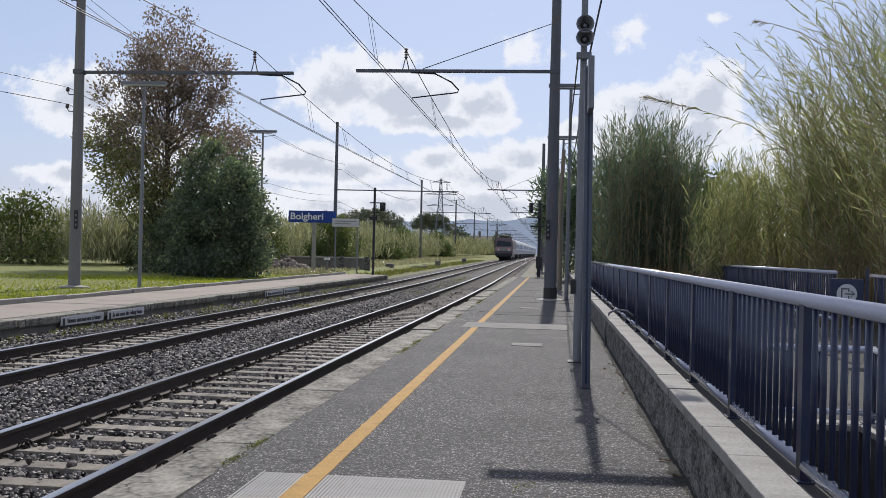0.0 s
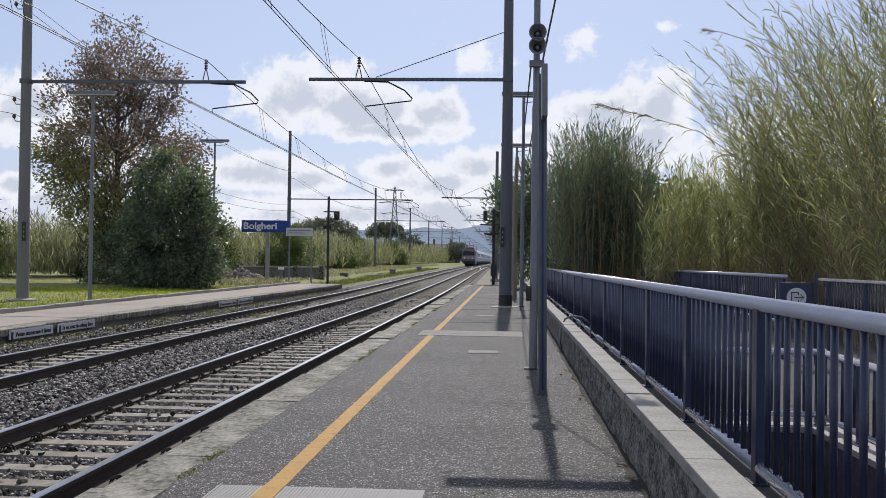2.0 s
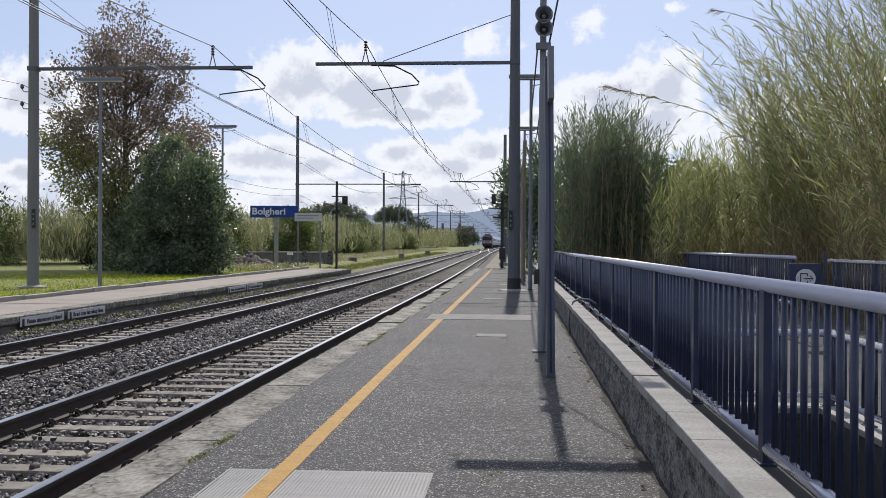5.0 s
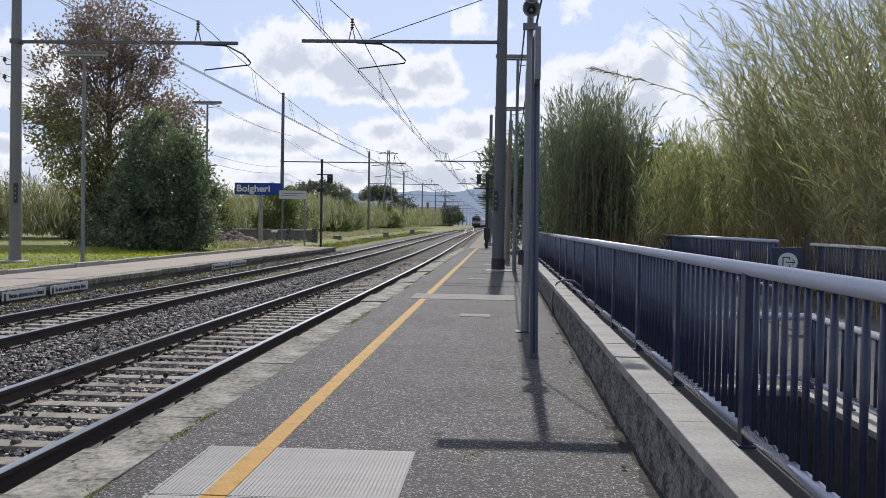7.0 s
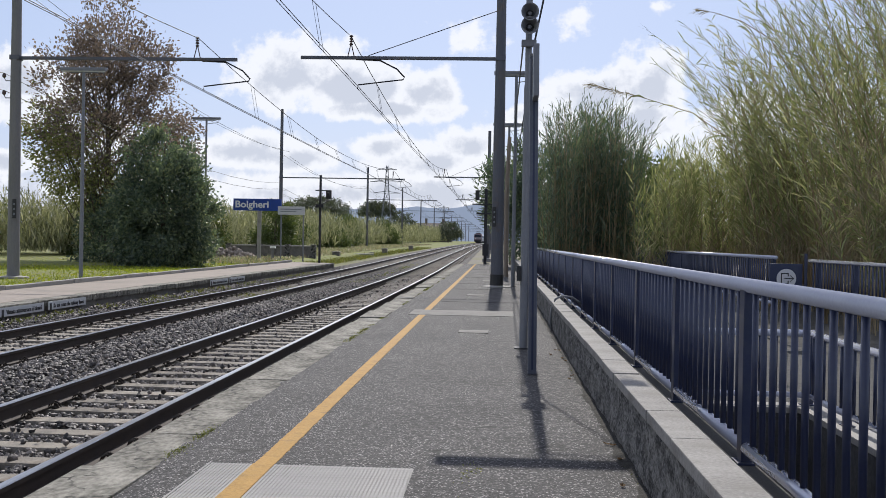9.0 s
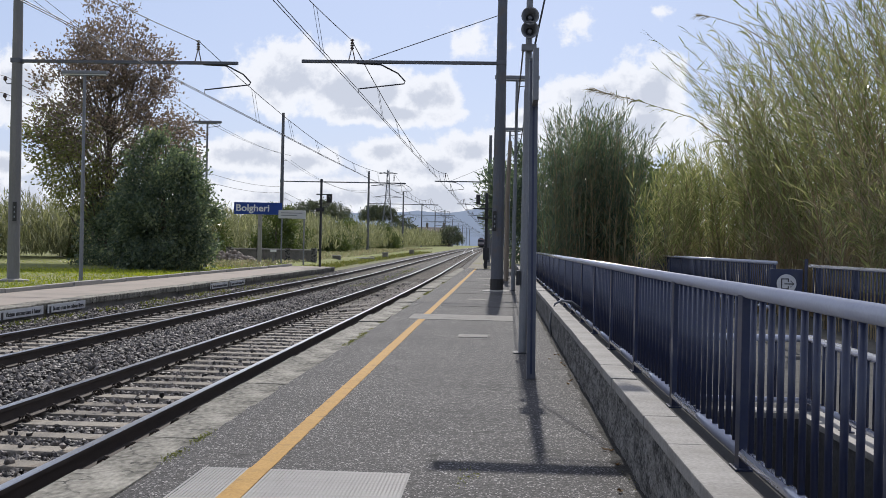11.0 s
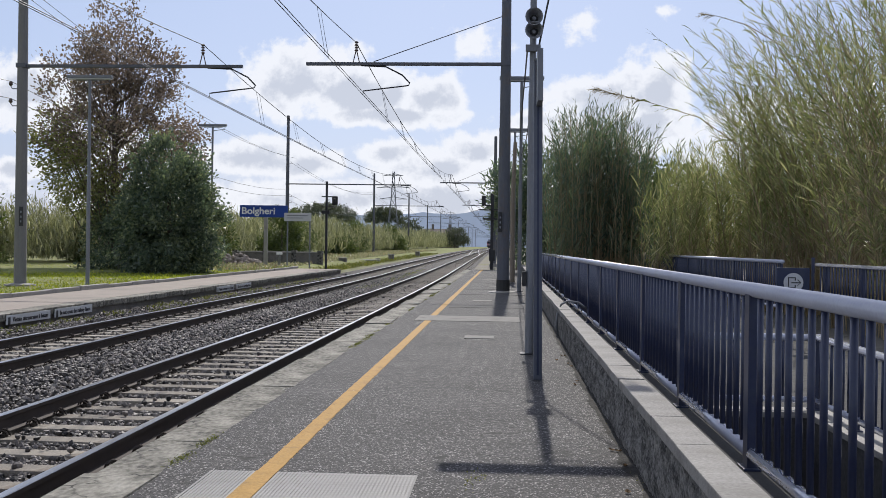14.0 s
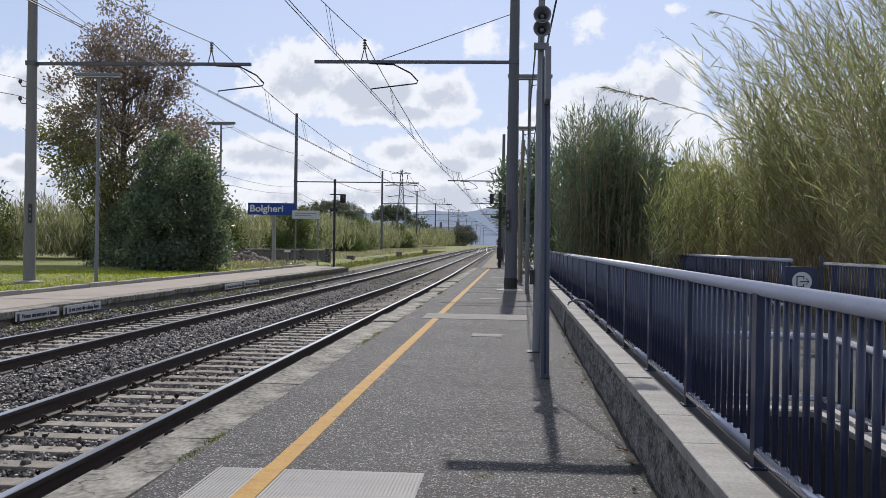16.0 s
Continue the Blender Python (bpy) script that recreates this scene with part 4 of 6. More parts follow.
def warning_panel(y, length, words):
    t = thing("warning_panel", (-9.325, y, -0.24), "white warning panel with dark lettering on the platform edge wall", "sign", "platform edge warnings")
    part("panel", boxm(-0.012, 0.004, 0, length, -0.06, 0.115, bevel=0.003), M["pale_sign"], t)
    part("symbol", boxm(0.0045, 0.007, 0.06, 0.15, -0.06, 0.08), M["ink"], t, "small dark pictogram")
    unit_w = (length - 0.36) / (len(words))
    at = 0.24
    for word in words.split():
        text_mesh("word", word, 0.125, pose(0.008, at, 0.02, 90, 0, 90), M["ink"], t, 0.001, unit_w * len(word))
        at += unit_w * (len(word) + 1)


# ---- overhead line ----
def mast(at, height, label, kind_mat, arm_to, arm_z, w0=0.17, w1=0.10, collar=True, base_band=False, track_x=None, group="catenary masts", detail=True):
    """A tapered mast with its bracket arm towards the track; arm_to, track_x: in the world."""
    t = thing("catenary_mast", at, label, "catenary mast", group)
    bm = bmesh.new()
    lathe(bm, [(w0, 0), (w0 * 0.9, height * 0.46), (w1 * 1.25, height * 0.47), (w1, height)], 12)
    part("pole", bm, M[kind_mat], t)
    if base_band:
        part("base_band", lathe(bmesh.new(), [(w0 + 0.012, 0.0), (w0 + 0.01, 0.36)], 12), M["black"], t, "black painted foot")
    part("foundation", lathe(bmesh.new(), [(w0 + 0.28, -0.25), (w0 + 0.26, 0.02), (w0 + 0.05, 0.05)], 12), M["concrete"], t)
    s = 1 if arm_to > at[0] else -1
    L = abs(arm_to - at[0])
    tk = (track_x - at[0]) * s
    arm = part("bracket_arm", boxm(min(0.05 * s, L * s), max(0.05 * s, L * s), -0.05, 0.05, arm_z - 0.05, arm_z + 0.04, bevel=0.01), M["mast"], t)
    part("clamp", boxm(-0.145, 0.145, -0.145, 0.145, arm_z - 0.07, arm_z + 0.07, bevel=0.02), M["mast"], t)
    stay_x = tk - 0.5
    if s < 0:
        part("stay", tubem([(0, 0, arm_z + 1.4), (s * stay_x, 0, arm_z + 0.06)], 0.013, 5), M["wire"], t)
    # hanger for the carrying wire above the arm
    x = s * tk
    h = bmesh.new()
    tube(h, [(x - 0.09, 0, arm_z + 0.04), (x, 0, arm_z + 0.42)], 0.016, 5)
    tube(h, [(x + 0.09, 0, arm_z + 0.04), (x, 0, arm_z + 0.42)], 0.016, 5)
    for i in range(4):
        lathe(h, [(0.03, 0.36 + arm_z + 0.075 * i), (0.062, 0.38 + arm_z + 0.075 * i), (0.03, 0.42 + arm_z + 0.075 * i)], 8, (x, 0, 0))
    part("insulator", h, M["insul"], t)
    # curved steady arm below
    d = bmesh.new()
    x0 = x + 0.15
    pts = [(x0, 0, arm_z - 0.05), (x0 + 0.7, 0, arm_z - 0.08), (x0 + 1.18, 0, arm_z - 0.32), (x0 + 1.40, 0, arm_z - 0.55), (x0 + 1.36, 0, arm_z - 0.62)]
    tube(d, pts, 0.024, 6)
    tube(d, [(x0 + 1.36, 0, arm_z - 0.62), (x0 + 0.7, 0, arm_z - 0.70), (x0 + 0.06, 0, arm_z - 0.78), (x0 + 0.05, 0, arm_z - 0.90)], 0.02, 6)
    part("steady_arm", d, M["iron"], t)
    return t


def sag(y, y0, y1, z, dip):
    u = (y - y0) / (y1 - y0)
    return z - 4 * dip * u * (1 - u)


SUPPORTS = [-25.0, 29.0, 85.0, 135.0, 190.0, 245.0, 300.0, 355.0, 410.0, 465.0, 520.0, 580.0, 640.0]


def build_wires():
    for n, (tx, zc) in enumerate(((-4.34, 7.10), (-8.75, 7.0))):
        t = thing("overhead_line", (0, 0, 0), "overhead carrying wire and contact wire with droppers", "overhead wire", "overhead lines")
        for a, b in zip(SUPPORTS, SUPPORTS[1:]):
            far = a > 150
            k = 6 if far else 14
            seg = 4
            zig = 0.2
            zk = 5.62 if n == 0 else 5.46
            pm, pc, pc2 = [], [], []
            for i in range(k + 1):
                y = a + (b - a) * i / k
                x = tx + shift_x(y)
                pm.append((x, y, sag(y, a, b, zc, 1.0) + rise(y)))
                pc.append((x + zig, y, zk + rise(y)))
                pc2.append((x + zig + 0.07, y, zk + 0.005 + rise(y)))
            grow = 1 + max(0, a) * 0.004
            part("carrying_wire", tubem(pm, 0.013 * grow, seg), M["wire"], t)
            part("contact_wire", tubem(pc, 0.011 * grow, seg), M["wire"], t)
            if not far:
                part("contact_wire", tubem(pc2, 0.011 * grow, seg), M["wire"], t)
            nd = 9 if not far else 5
            if a < 330:
                for i in range(1, nd):
                    y = a + (b - a) * i / nd
                    x = tx + shift_x(y)
                    part("dropper", tubem([(x, y, sag(y, a, b, zc, 1.0) + rise(y)), (x + zig, y, zk + rise(y))], 0.006 * grow, 3), M["wire"], t)
                    if not far:
                        part("dropper", tubem([(x, y + 0.45, sag(y + 0.45, a, b, zc, 1.0) + rise(y)), (x + zig, y + 0.45, zk + rise(y))], 0.006 * grow, 3), M["wire"], t)
    # line wires on the outer masts
    for k, (dx, z) in enumerate(((-0.35, 8.75), (0.30, 8.55), (-0.35, 5.95), (-0.35, 5.45))):
        t = thing("line_wire", (0, 0, 0), "thin bare line wire between the masts", "wire", "line wires")
        pos = [(-14.14, -25), (-14.14, 29), (-18, 85), (-17.6, 135), (-18.2, 190), (-18.5, 245), (-18.8, 300)]
        for (xa, ya), (xb, yb) in zip(pos, pos[1:]):
            part("strand", tubem([(xa + (xb - xa) * i / 8 + dx, ya + (yb - ya) * i / 8, sag(ya + (yb - ya) * i / 8, ya, yb, z - (0.4 if ya > 30 else 0), 0.9)) for i in range(9)], 0.010 * (1 + max(0, ya) * 0.004), 4), M["wire"], t)


def build_masts():
    R = "tall grey steel catenary mast with a bracket arm beside the platform"
    mast((-0.05, 29.1, 0), 9.8, R, "mast", -5.79, 6.5, w0=0.18, w1=0.125, base_band=True, track_x=-4.34)
    mast((-14.14, 29.0, 0), 9.6, "pale concrete catenary mast with a bracket arm on the grass", "conc_mast", -7.62, 6.40, w0=0.175, w1=0.125, track_x=-8.79)
    for i, y in enumerate(SUPPORTS[2:]):
        g = "slender far catenary mast with a bracket arm beside the line"
        lx = (-18.43, -17.6, -18.2, -18.5, -18.8)[min(i, 4)]
        mast((lx + (shift_x(y) * 0.5 if i > 2 else 0), y, rise(y) - 0.1), 12.05 if i == 0 else 10.6, g, "mast", -7.75 + shift_x(y), 6.3, 0.17, 0.12, track_x=-8.75 + shift_x(y))
        mast((-0.75 + shift_x(y) * 0.8, y - 2, rise(y) - 0.3), 10.4, g, "mast", -5.2 + shift_x(y), 6.6, 0.16, 0.12, track_x=-4.34 + shift_x(y))
    # number plates as plain dark plates on the two near masts
    for at, w in (((-0.05, 29.1), 0.18), ((-14.14, 29.0), 0.175)):
        t = thing("mast_plate", (at[0] + (-0.1 if at[0] > -1 else 0.1), at[1] - w + 0.0, 2.0), "narrow dark plate with pale bars strapped to a mast", "plate", "mast plates")
        part("plate", boxm(-0.055, 0.055, -0.03, 0.0, -0.28, 0.28, bevel=0.006), M["black"], t)
        for i in range(3):
            part("bar_mark", boxm(-0.02, 0.02, -0.034, -0.03, -0.18 + 0.14 * i, -0.12 + 0.14 * i), M["galv"], t)
    for at in ((-14.14, 29.0), (-18, 85.0)):
        for z in (8.75, 5.95, 5.45):
            t = thing("line_insulator", (at[0], at[1], z - (0.4 if at[1] > 30 else 0)), "small brown line insulator on a side bracket", "insulator", "line insulators")
            part("bracket", tubem([(0, 0, -0.22), (-0.3, 0, -0.22), (-0.35, 0, -0.14)], 0.015, 5), M["iron"], t)
            part("bell", lathe(bmesh.new(), [(0.02, -0.14), (0.06, -0.1), (0.05, -0.04), (0.03, 0.0)], 8, (-0.35, 0, 0)), M["insul"], t)


build_ground()
build_bed()
build_stones()
build_track(1, TRACKS[0])
build_track(2, TRACKS[1])
build_platform()
build_parapet()
parapet_face()
build_well()
build_left_platform()
railing((1.25, -2.72, 0), 54.0, "navy steel guard rail with a thick rounded handrail on the parapet", "guard rails")
railing((3.13, -2.9, -0.62), 13.35, "navy steel guard rail around the underpass steps", "guard rails", top=1.08, low=0.42, foot=0.32, first=0.3)
railing((3.13, 10.45, -0.62), 1.7, "navy steel guard rail across the head of the underpass steps", "guard rails", top=1.08, low=0.42, foot=0.32, turn=90, posts_every=1.6)
railing((5.3, 19.9, 0.01), 22.0, "navy blue steel guard rail below the reeds", "guard rails", top=1.11, low=0.2, foot=-0.5, first=0.1)
railing((6.15, 4.0, 0.0), 16.5, "navy blue steel guard rail below the reeds", "guard rails", top=1.06, low=0.2, foot=-0.5, first=0.1)
build_crossover()
build_masts()
build_wires()
warning_panel(18.63, 1.85, "Vietato attraversare i binari")
warning_panel(20.69, 1.91, "Do not cross the railway lines")
warning_panel(32.6, 2.1, "Vietato attraversare i binari")
warning_panel(34.95, 2.1, "Do not cross the railway lines")


# ---- poles, lamps and signs ----
def lamp_post(at, height, label, horns=False, bar=1.3, radius=0.05):
    t = thing("lamp_post", at, label, "lamp post", "platform lamp posts")
    part("pole", lathe(bmesh.new(), [(radius, 0), (radius * 0.95, height * 0.5), (radius * 0.8, height * 0.51), (radius * 0.75, height)], 12), M["galv"], t, smooth=False)
    part("base_plate", boxm(-0.11, 0.11, -0.11, 0.11, -0.01, 0.015, bevel=0.004), M["iron"], t)
    part("crossarm", tubem([(-bar * 0.32, 0, height - 0.06), (bar * 0.32, 0, height - 0.06)], 0.025, 8), M["galv"], t)
    lamp = part("lamp_housing", boxm(-bar / 2, bar / 2, -0.09, 0.09, height - 0.02, height + 0.08, bevel=0.02), M["galv"], t, "long slim lamp housing")
    part("diffuser", boxm(-bar / 2 + 0.05, bar / 2 - 0.05, -0.07, 0.07, height - 0.05, height - 0.018, bevel=0.01), M["pale_sign"], lamp)
    part("brace", tubem([(bar * 0.45, 0, height - 0.02), (bar * 0.42, 0, height - 0.17), (0.04, 0, height - 0.24)], 0.014, 6), M["galv"], t)
    if horns:
        for z, a in ((4.00, -8), (3.84, -8)):
            h = thing_part = part("loudspeaker_bracket", boxm(-0.03, 0.03, -0.14, 0.0, z - 0.03, z + 0.03), M["iron"], t)
            d = -1 if a == -8 else 1
            bm = bmesh.new()
            lathe(bm, [(0.035, 0.0), (0.05, -0.08), (0.06, -0.2), (0.09, -0.29), (0.105, -0.31), (0.105, -0.325), (0.092, -0.31), (0.06, -0.22), (0.035, -0.14), (0.012, -0.14)], 20, (0, 0, 0), "y")
            for v in bm.verts:
                v.co = Vector((v.co.x, d * (-0.0) + (v.co.y - 0.05 if d < 0 else -v.co.y + 0.05), v.co.z + z))
            part("loudspeaker_horn", bm, M["horn"], h, "grey horn loudspeaker", smooth=True)
            part("horn_throat", lathe(bmesh.new(), [(0.005, 0), (0.06, 0.002), (0.06, 0.005)], 16, (0, -0.235 if d < 0 else 0.235, z), "y"), M["black"], h)
            part("horn_driver", lathe(bmesh.new(), [(0.02, -0.03), (0.026, 0), (0.02, 0.03)], 12, (0, -0.245 if d < 0 else 0.245, z), "y"), M["horn"], h)
        part("cable_box", boxm(-0.09, 0.09, -0.12, -0.04, 3.64, 3.72, bevel=0.01), M["galv"], t, "small junction box")
        part("conduit", tubem([(0.075, -0.02, 0.0), (0.075, -0.02, 2.5)], 0.022, 8), M["horn"], t, "pale cable conduit")
        part("cable", tubem([(0.06, -0.1, 3.66), (0.30, -0.05, 4.9), (bar * 0.45, 0, height - 0.1)], 0.012, 5), M["iron"], t, "thin black cable")
        part("cable", tubem([(-0.07, -0.1, 3.66), (-0.02, 8.5, 3.9), (0.08, 17.3, 4.4)], 0.011, 5), M["iron"], t, "thin black cable")
        part("cable", tubem([(0.07, -0.1, 3.66), (0.09, 8.5, 3.5), (0.10, 17.3, 3.9)], 0.011, 5), M["iron"], t, "thin black cable")
        part("switch_box", boxm(-0.095, -0.045, -0.05, 0.03, 0.82, 1.0, bevel=0.008), M["black"], t, "dark switch box")
    return t


def sign_post():
    t = thing("sign_post", (0.335, 10.0, 0), "tall blue-grey steel post with a pale sign panel seen edge-on", "post")
    t.matrix_basis = pose(0.345, 10.0, 0, 0, -0.65, 0)
    part("post", boxm(-0.042, 0.042, -0.042, 0.042, 0, 3.10, bevel=0.014), M["post_blue"], t)
    part("groove_strip", boxm(-0.010, 0.010, -0.048, -0.04, 0.05, 2.65), M["blue_steel"], t)
    part("sign_panel", boxm(-0.018, 0.034, -0.42, -0.043, 2.66, 3.15, bevel=0.005), M["galv"], t, "pale sign panel edge-on")
    part("cap", boxm(-0.045, 0.045, -0.045, 0.045, 3.10, 3.125, bevel=0.006), M["galv"], t)


def station_sign():
    d = 60.0
    t = thing("station_sign", (-14.3, d, -0.06), "blue enamel station name sign on a concrete post", "sign")
    part("post", boxm(-0.11, 0.11, 0.03, 0.22, 0, 2.95, bevel=0.02), M["concrete"], t)
    panel = part("panel", boxm(-1.55, 1.35, -0.05, 0.02, 2.95, 3.66, bevel=0.012), M["sign_blue"], t, "blue enamel panel with white lettering")
    text_mesh("lettering", "Bolgheri", 0.56, pose(-1.42, -0.055, 3.31, 90, 0, 0), M["white"], panel, 0.012, 2.0)
    s = thing("platform_board", (-12.1, 59.0, -0.06), "pale information board on two thin grey posts", "sign")
    part("board", boxm(-0.85, 0.75, -0.03, 0.02, 2.72, 3.2, bevel=0.008), M["pale_sign"], s)
    for x in (-0.66, 0.66):
        part("post", tubem([(x, 0.05, 0), (x, 0.05, 3.1)], 0.045, 8), M["galv"], s)
    for i in range(2):
        part("text_bar", boxm(-0.7, 0.55 - 0.3 * i, -0.034, -0.03, 3.02 - 0.14 * i, 3.06 - 0.14 * i), M["galv"], s)


def signal_post():
    t = thing("railway_signal", (-10.1, 57.0, -0.08), "dark iron signal post with a black signal head and bracket", "railway signal")
    part("post", boxm(-0.06, 0.06, -0.06, 0.06, 0, 4.95, bevel=0.01), M["iron"], t)
    part("upper_bracket", boxm(-0.28, 0.6, -0.04, 0.04, 4.06, 4.12), M["iron"], t)
    part("lower_bracket", boxm(-0.28, 0.45, -0.25, 0.25, 3.52, 3.57), M["iron"], t, "small maintenance platform")
    part("brace", tubem([(0.05, 0, 3.3), (0.5, 0, 3.52)], 0.025, 6), M["iron"], t)
    hd = part("signal_head", boxm(0.32, 0.62, -0.15, 0.15, 3.62, 4.12, bevel=0.05), M["black"], t, "black signal head")
    part("hood", tubem([(0.47, -0.15, 3.9), (0.47, -0.35, 3.88)], 0.10, 10), M["black"], hd)
    part("box", boxm(-0.25, 0.2, -0.2, -0.06, 3.12, 3.3, bevel=0.02), M["iron"], t)
    u = thing("railway_signal", (-0.80, 59.3, -0.02), "dark iron signal post with a black signal head and bracket", "railway signal")
    part("post", boxm(-0.09, 0.09, -0.09, 0.09, 0, 4.4, bevel=0.02), M["iron"], u)
    part("upper_bracket", boxm(-0.8, 0.5, -0.3, 0.3, 3.45, 3.50), M["iron"], u, "small maintenance platform")
    part("lower_bracket", boxm(-0.55, 0.6, -0.3, 0.3, 2.9, 2.98), M["iron"], u)
    hd = part("signal_head", boxm(-0.62, -0.38, -0.15, 0.15, 3.75, 4.3, bevel=0.05), M["black"], u, "black signal head")
    part("bracket", boxm(-0.6, 0.1, -0.04, 0.04, 3.7, 3.76), M["iron"], u)
    part("relay_box", boxm(-0.16, 0.2, -0.3, -0.14, 0.5, 1.2, bevel=0.03), M["iron"], u, "dark relay cabinet")


def exit_sign():
    t = thing("exit_sign", (5.30, 18.9, -0.575), "blue exit sign with a white disc on a post", "sign")
    part("post", tubem([(0.30, 0.05, 0), (0.30, 0.05, 1.75)], 0.03, 8), M["blue_steel"], t)
    panel = part("panel", boxm(-0.36, 0.22, -0.03, 0.02, 1.02, 1.56, bevel=0.008), M["blue_steel"], t, "dark blue panel")
    part("disc", lathe(bmesh.new(), [(0.175, -0.045), (0.175, -0.031)], 28, (-0.07, 0, 1.29), "y"), M["pale_sign"], panel, "pale round disc")
    b = bmesh.new()
    y0, y1 = -0.049, -0.0455
    for (x0, x1, z0, z1) in ((-0.17, -0.15, 1.19, 1.39), (-0.15, -0.03, 1.37, 1.39), (-0.15, -0.03, 1.19, 1.21), (-0.05, -0.03, 1.33, 1.37), (-0.05, -0.03, 1.21, 1.25), (-0.11, 0.05, 1.28, 1.30)):
        box(b, x0, x1, y0, y1, z0, z1)
    for s in (-1, 1):
        v = [b.verts.new((0.06, y, z)) for y in (y0, y1) for z in (1.283, 1.297)] + [b.verts.new((0.0, y, 1.29 + s * q)) for y in (y0, y1) for q in (0.045, 0.065)]
        b.faces.new((v[0], v[1], v[5], v[4]))
        b.faces.new((v[2], v[6], v[7], v[3]))
    part("exit_symbol", b, M["ink"], panel, "doorway and arrow pictogram")


def hose():
    t = thing("cable", (0.80, 0, 0), "thin grey cable looped over the parapet coping", "cable")
    part("strand", tubem([(0.0, 15.0, 0.0), (-0.03, 14.95, 0.15), (-0.02, 14.9, 0.34), (0.03, 14.85, 0.47), (0.12, 14.9, 0.52), (0.28, 15.0, 0.50), (0.42, 15.1, 0.40)], 0.016, 6), M["galv"], t, smooth=True)


def pylon(at, h, label):
    t = thing("lattice_pylon", at, label, "pylon", "power pylons")
    w = h * 0.09
    for sx in (-1, 1):
        for sy in (-1, 1):
            part("leg", tubem([(sx * w, sy * w, 0), (sx * w * 0.3, sy * w * 0.3, h * 0.65), (sx * w * 0.1, sy * w * 0.1, h)], 0.075, 4), M["galv"], t)
    br = bmesh.new()
    n = 9
    for i in range(n):
        z0, z1 = h * i / n, h * (i + 1) / n
        r = lambda z: w * (1 - 0.7 * min(z / (h * 0.65), 1)) if z < h * 0.65 else w * (0.3 - 0.2 * (z / h - 0.65) / 0.35)
        a, b = r(z0), r(z1)
        for s in (-1, 1):
            tube(br, [(-a, s * a, z0), (b, s * b, z1)], 0.035, 3)
            tube(br, [(a, s * a, z0), (-b, s * b, z1)], 0.035, 3)
            tube(br, [(s * a, -a, z0), (s * b, b, z1)], 0.035, 3)
    part("bracing", br, M["galv"], t)
    for z, l in ((0.66, 0.17), (0.80, 0.21), (0.95, 0.12)):
        part("crossarm", tubem([(-h * l, 0, h * z), (0, 0, h * (z + 0.025)), (h * l, 0, h * z)], 0.06, 4), M["galv"], t)
        part("crossarm_tie", tubem([(-h * l, 0, h * z), (h * l, 0, h * z)], 0.045, 4), M["galv"], t)


lamp_post((0.315, 12.4, 0), 6.3, "slim grey lamp post with horn loudspeakers on the platform", horns=True)
lamp_post((0.42, 29.9, 0), 6.2, "slim grey lamp post on the platform", radius=0.06)
lamp_post((0.33, 41.2, 0), 6.0, "slim grey lamp post on the platform", radius=0.06)
lamp_post((-12.75, 30.5, -0.05), 6.35, "slim grey lamp post on the far platform", bar=1.4, radius=0.06)
lamp_post((-14.4, 49.2, -0.05), 7.1, "slim grey lamp post on the far platform", bar=1.4, radius=0.065)
sign_post()
station_sign()
signal_post()
exit_sign()
hose()
pylon((-24.5, 220, -0.1), 17.5, "grey lattice power pylon beyond the reeds")
pylon((-23.0, 420, 0.4), 15.5, "grey lattice power pylon beyond the reeds")
wp = thing("wooden_pole", (0.02, 38.0, 0), "weathered leaning wooden pole on the platform", "pole")
part("pole", tubem([(0.25, 0, 0), (0.22, 0, 3), (0.30, 0, 5.2)], [0.09, 0.08, 0.07], 8), M["wood_pole"], wp)


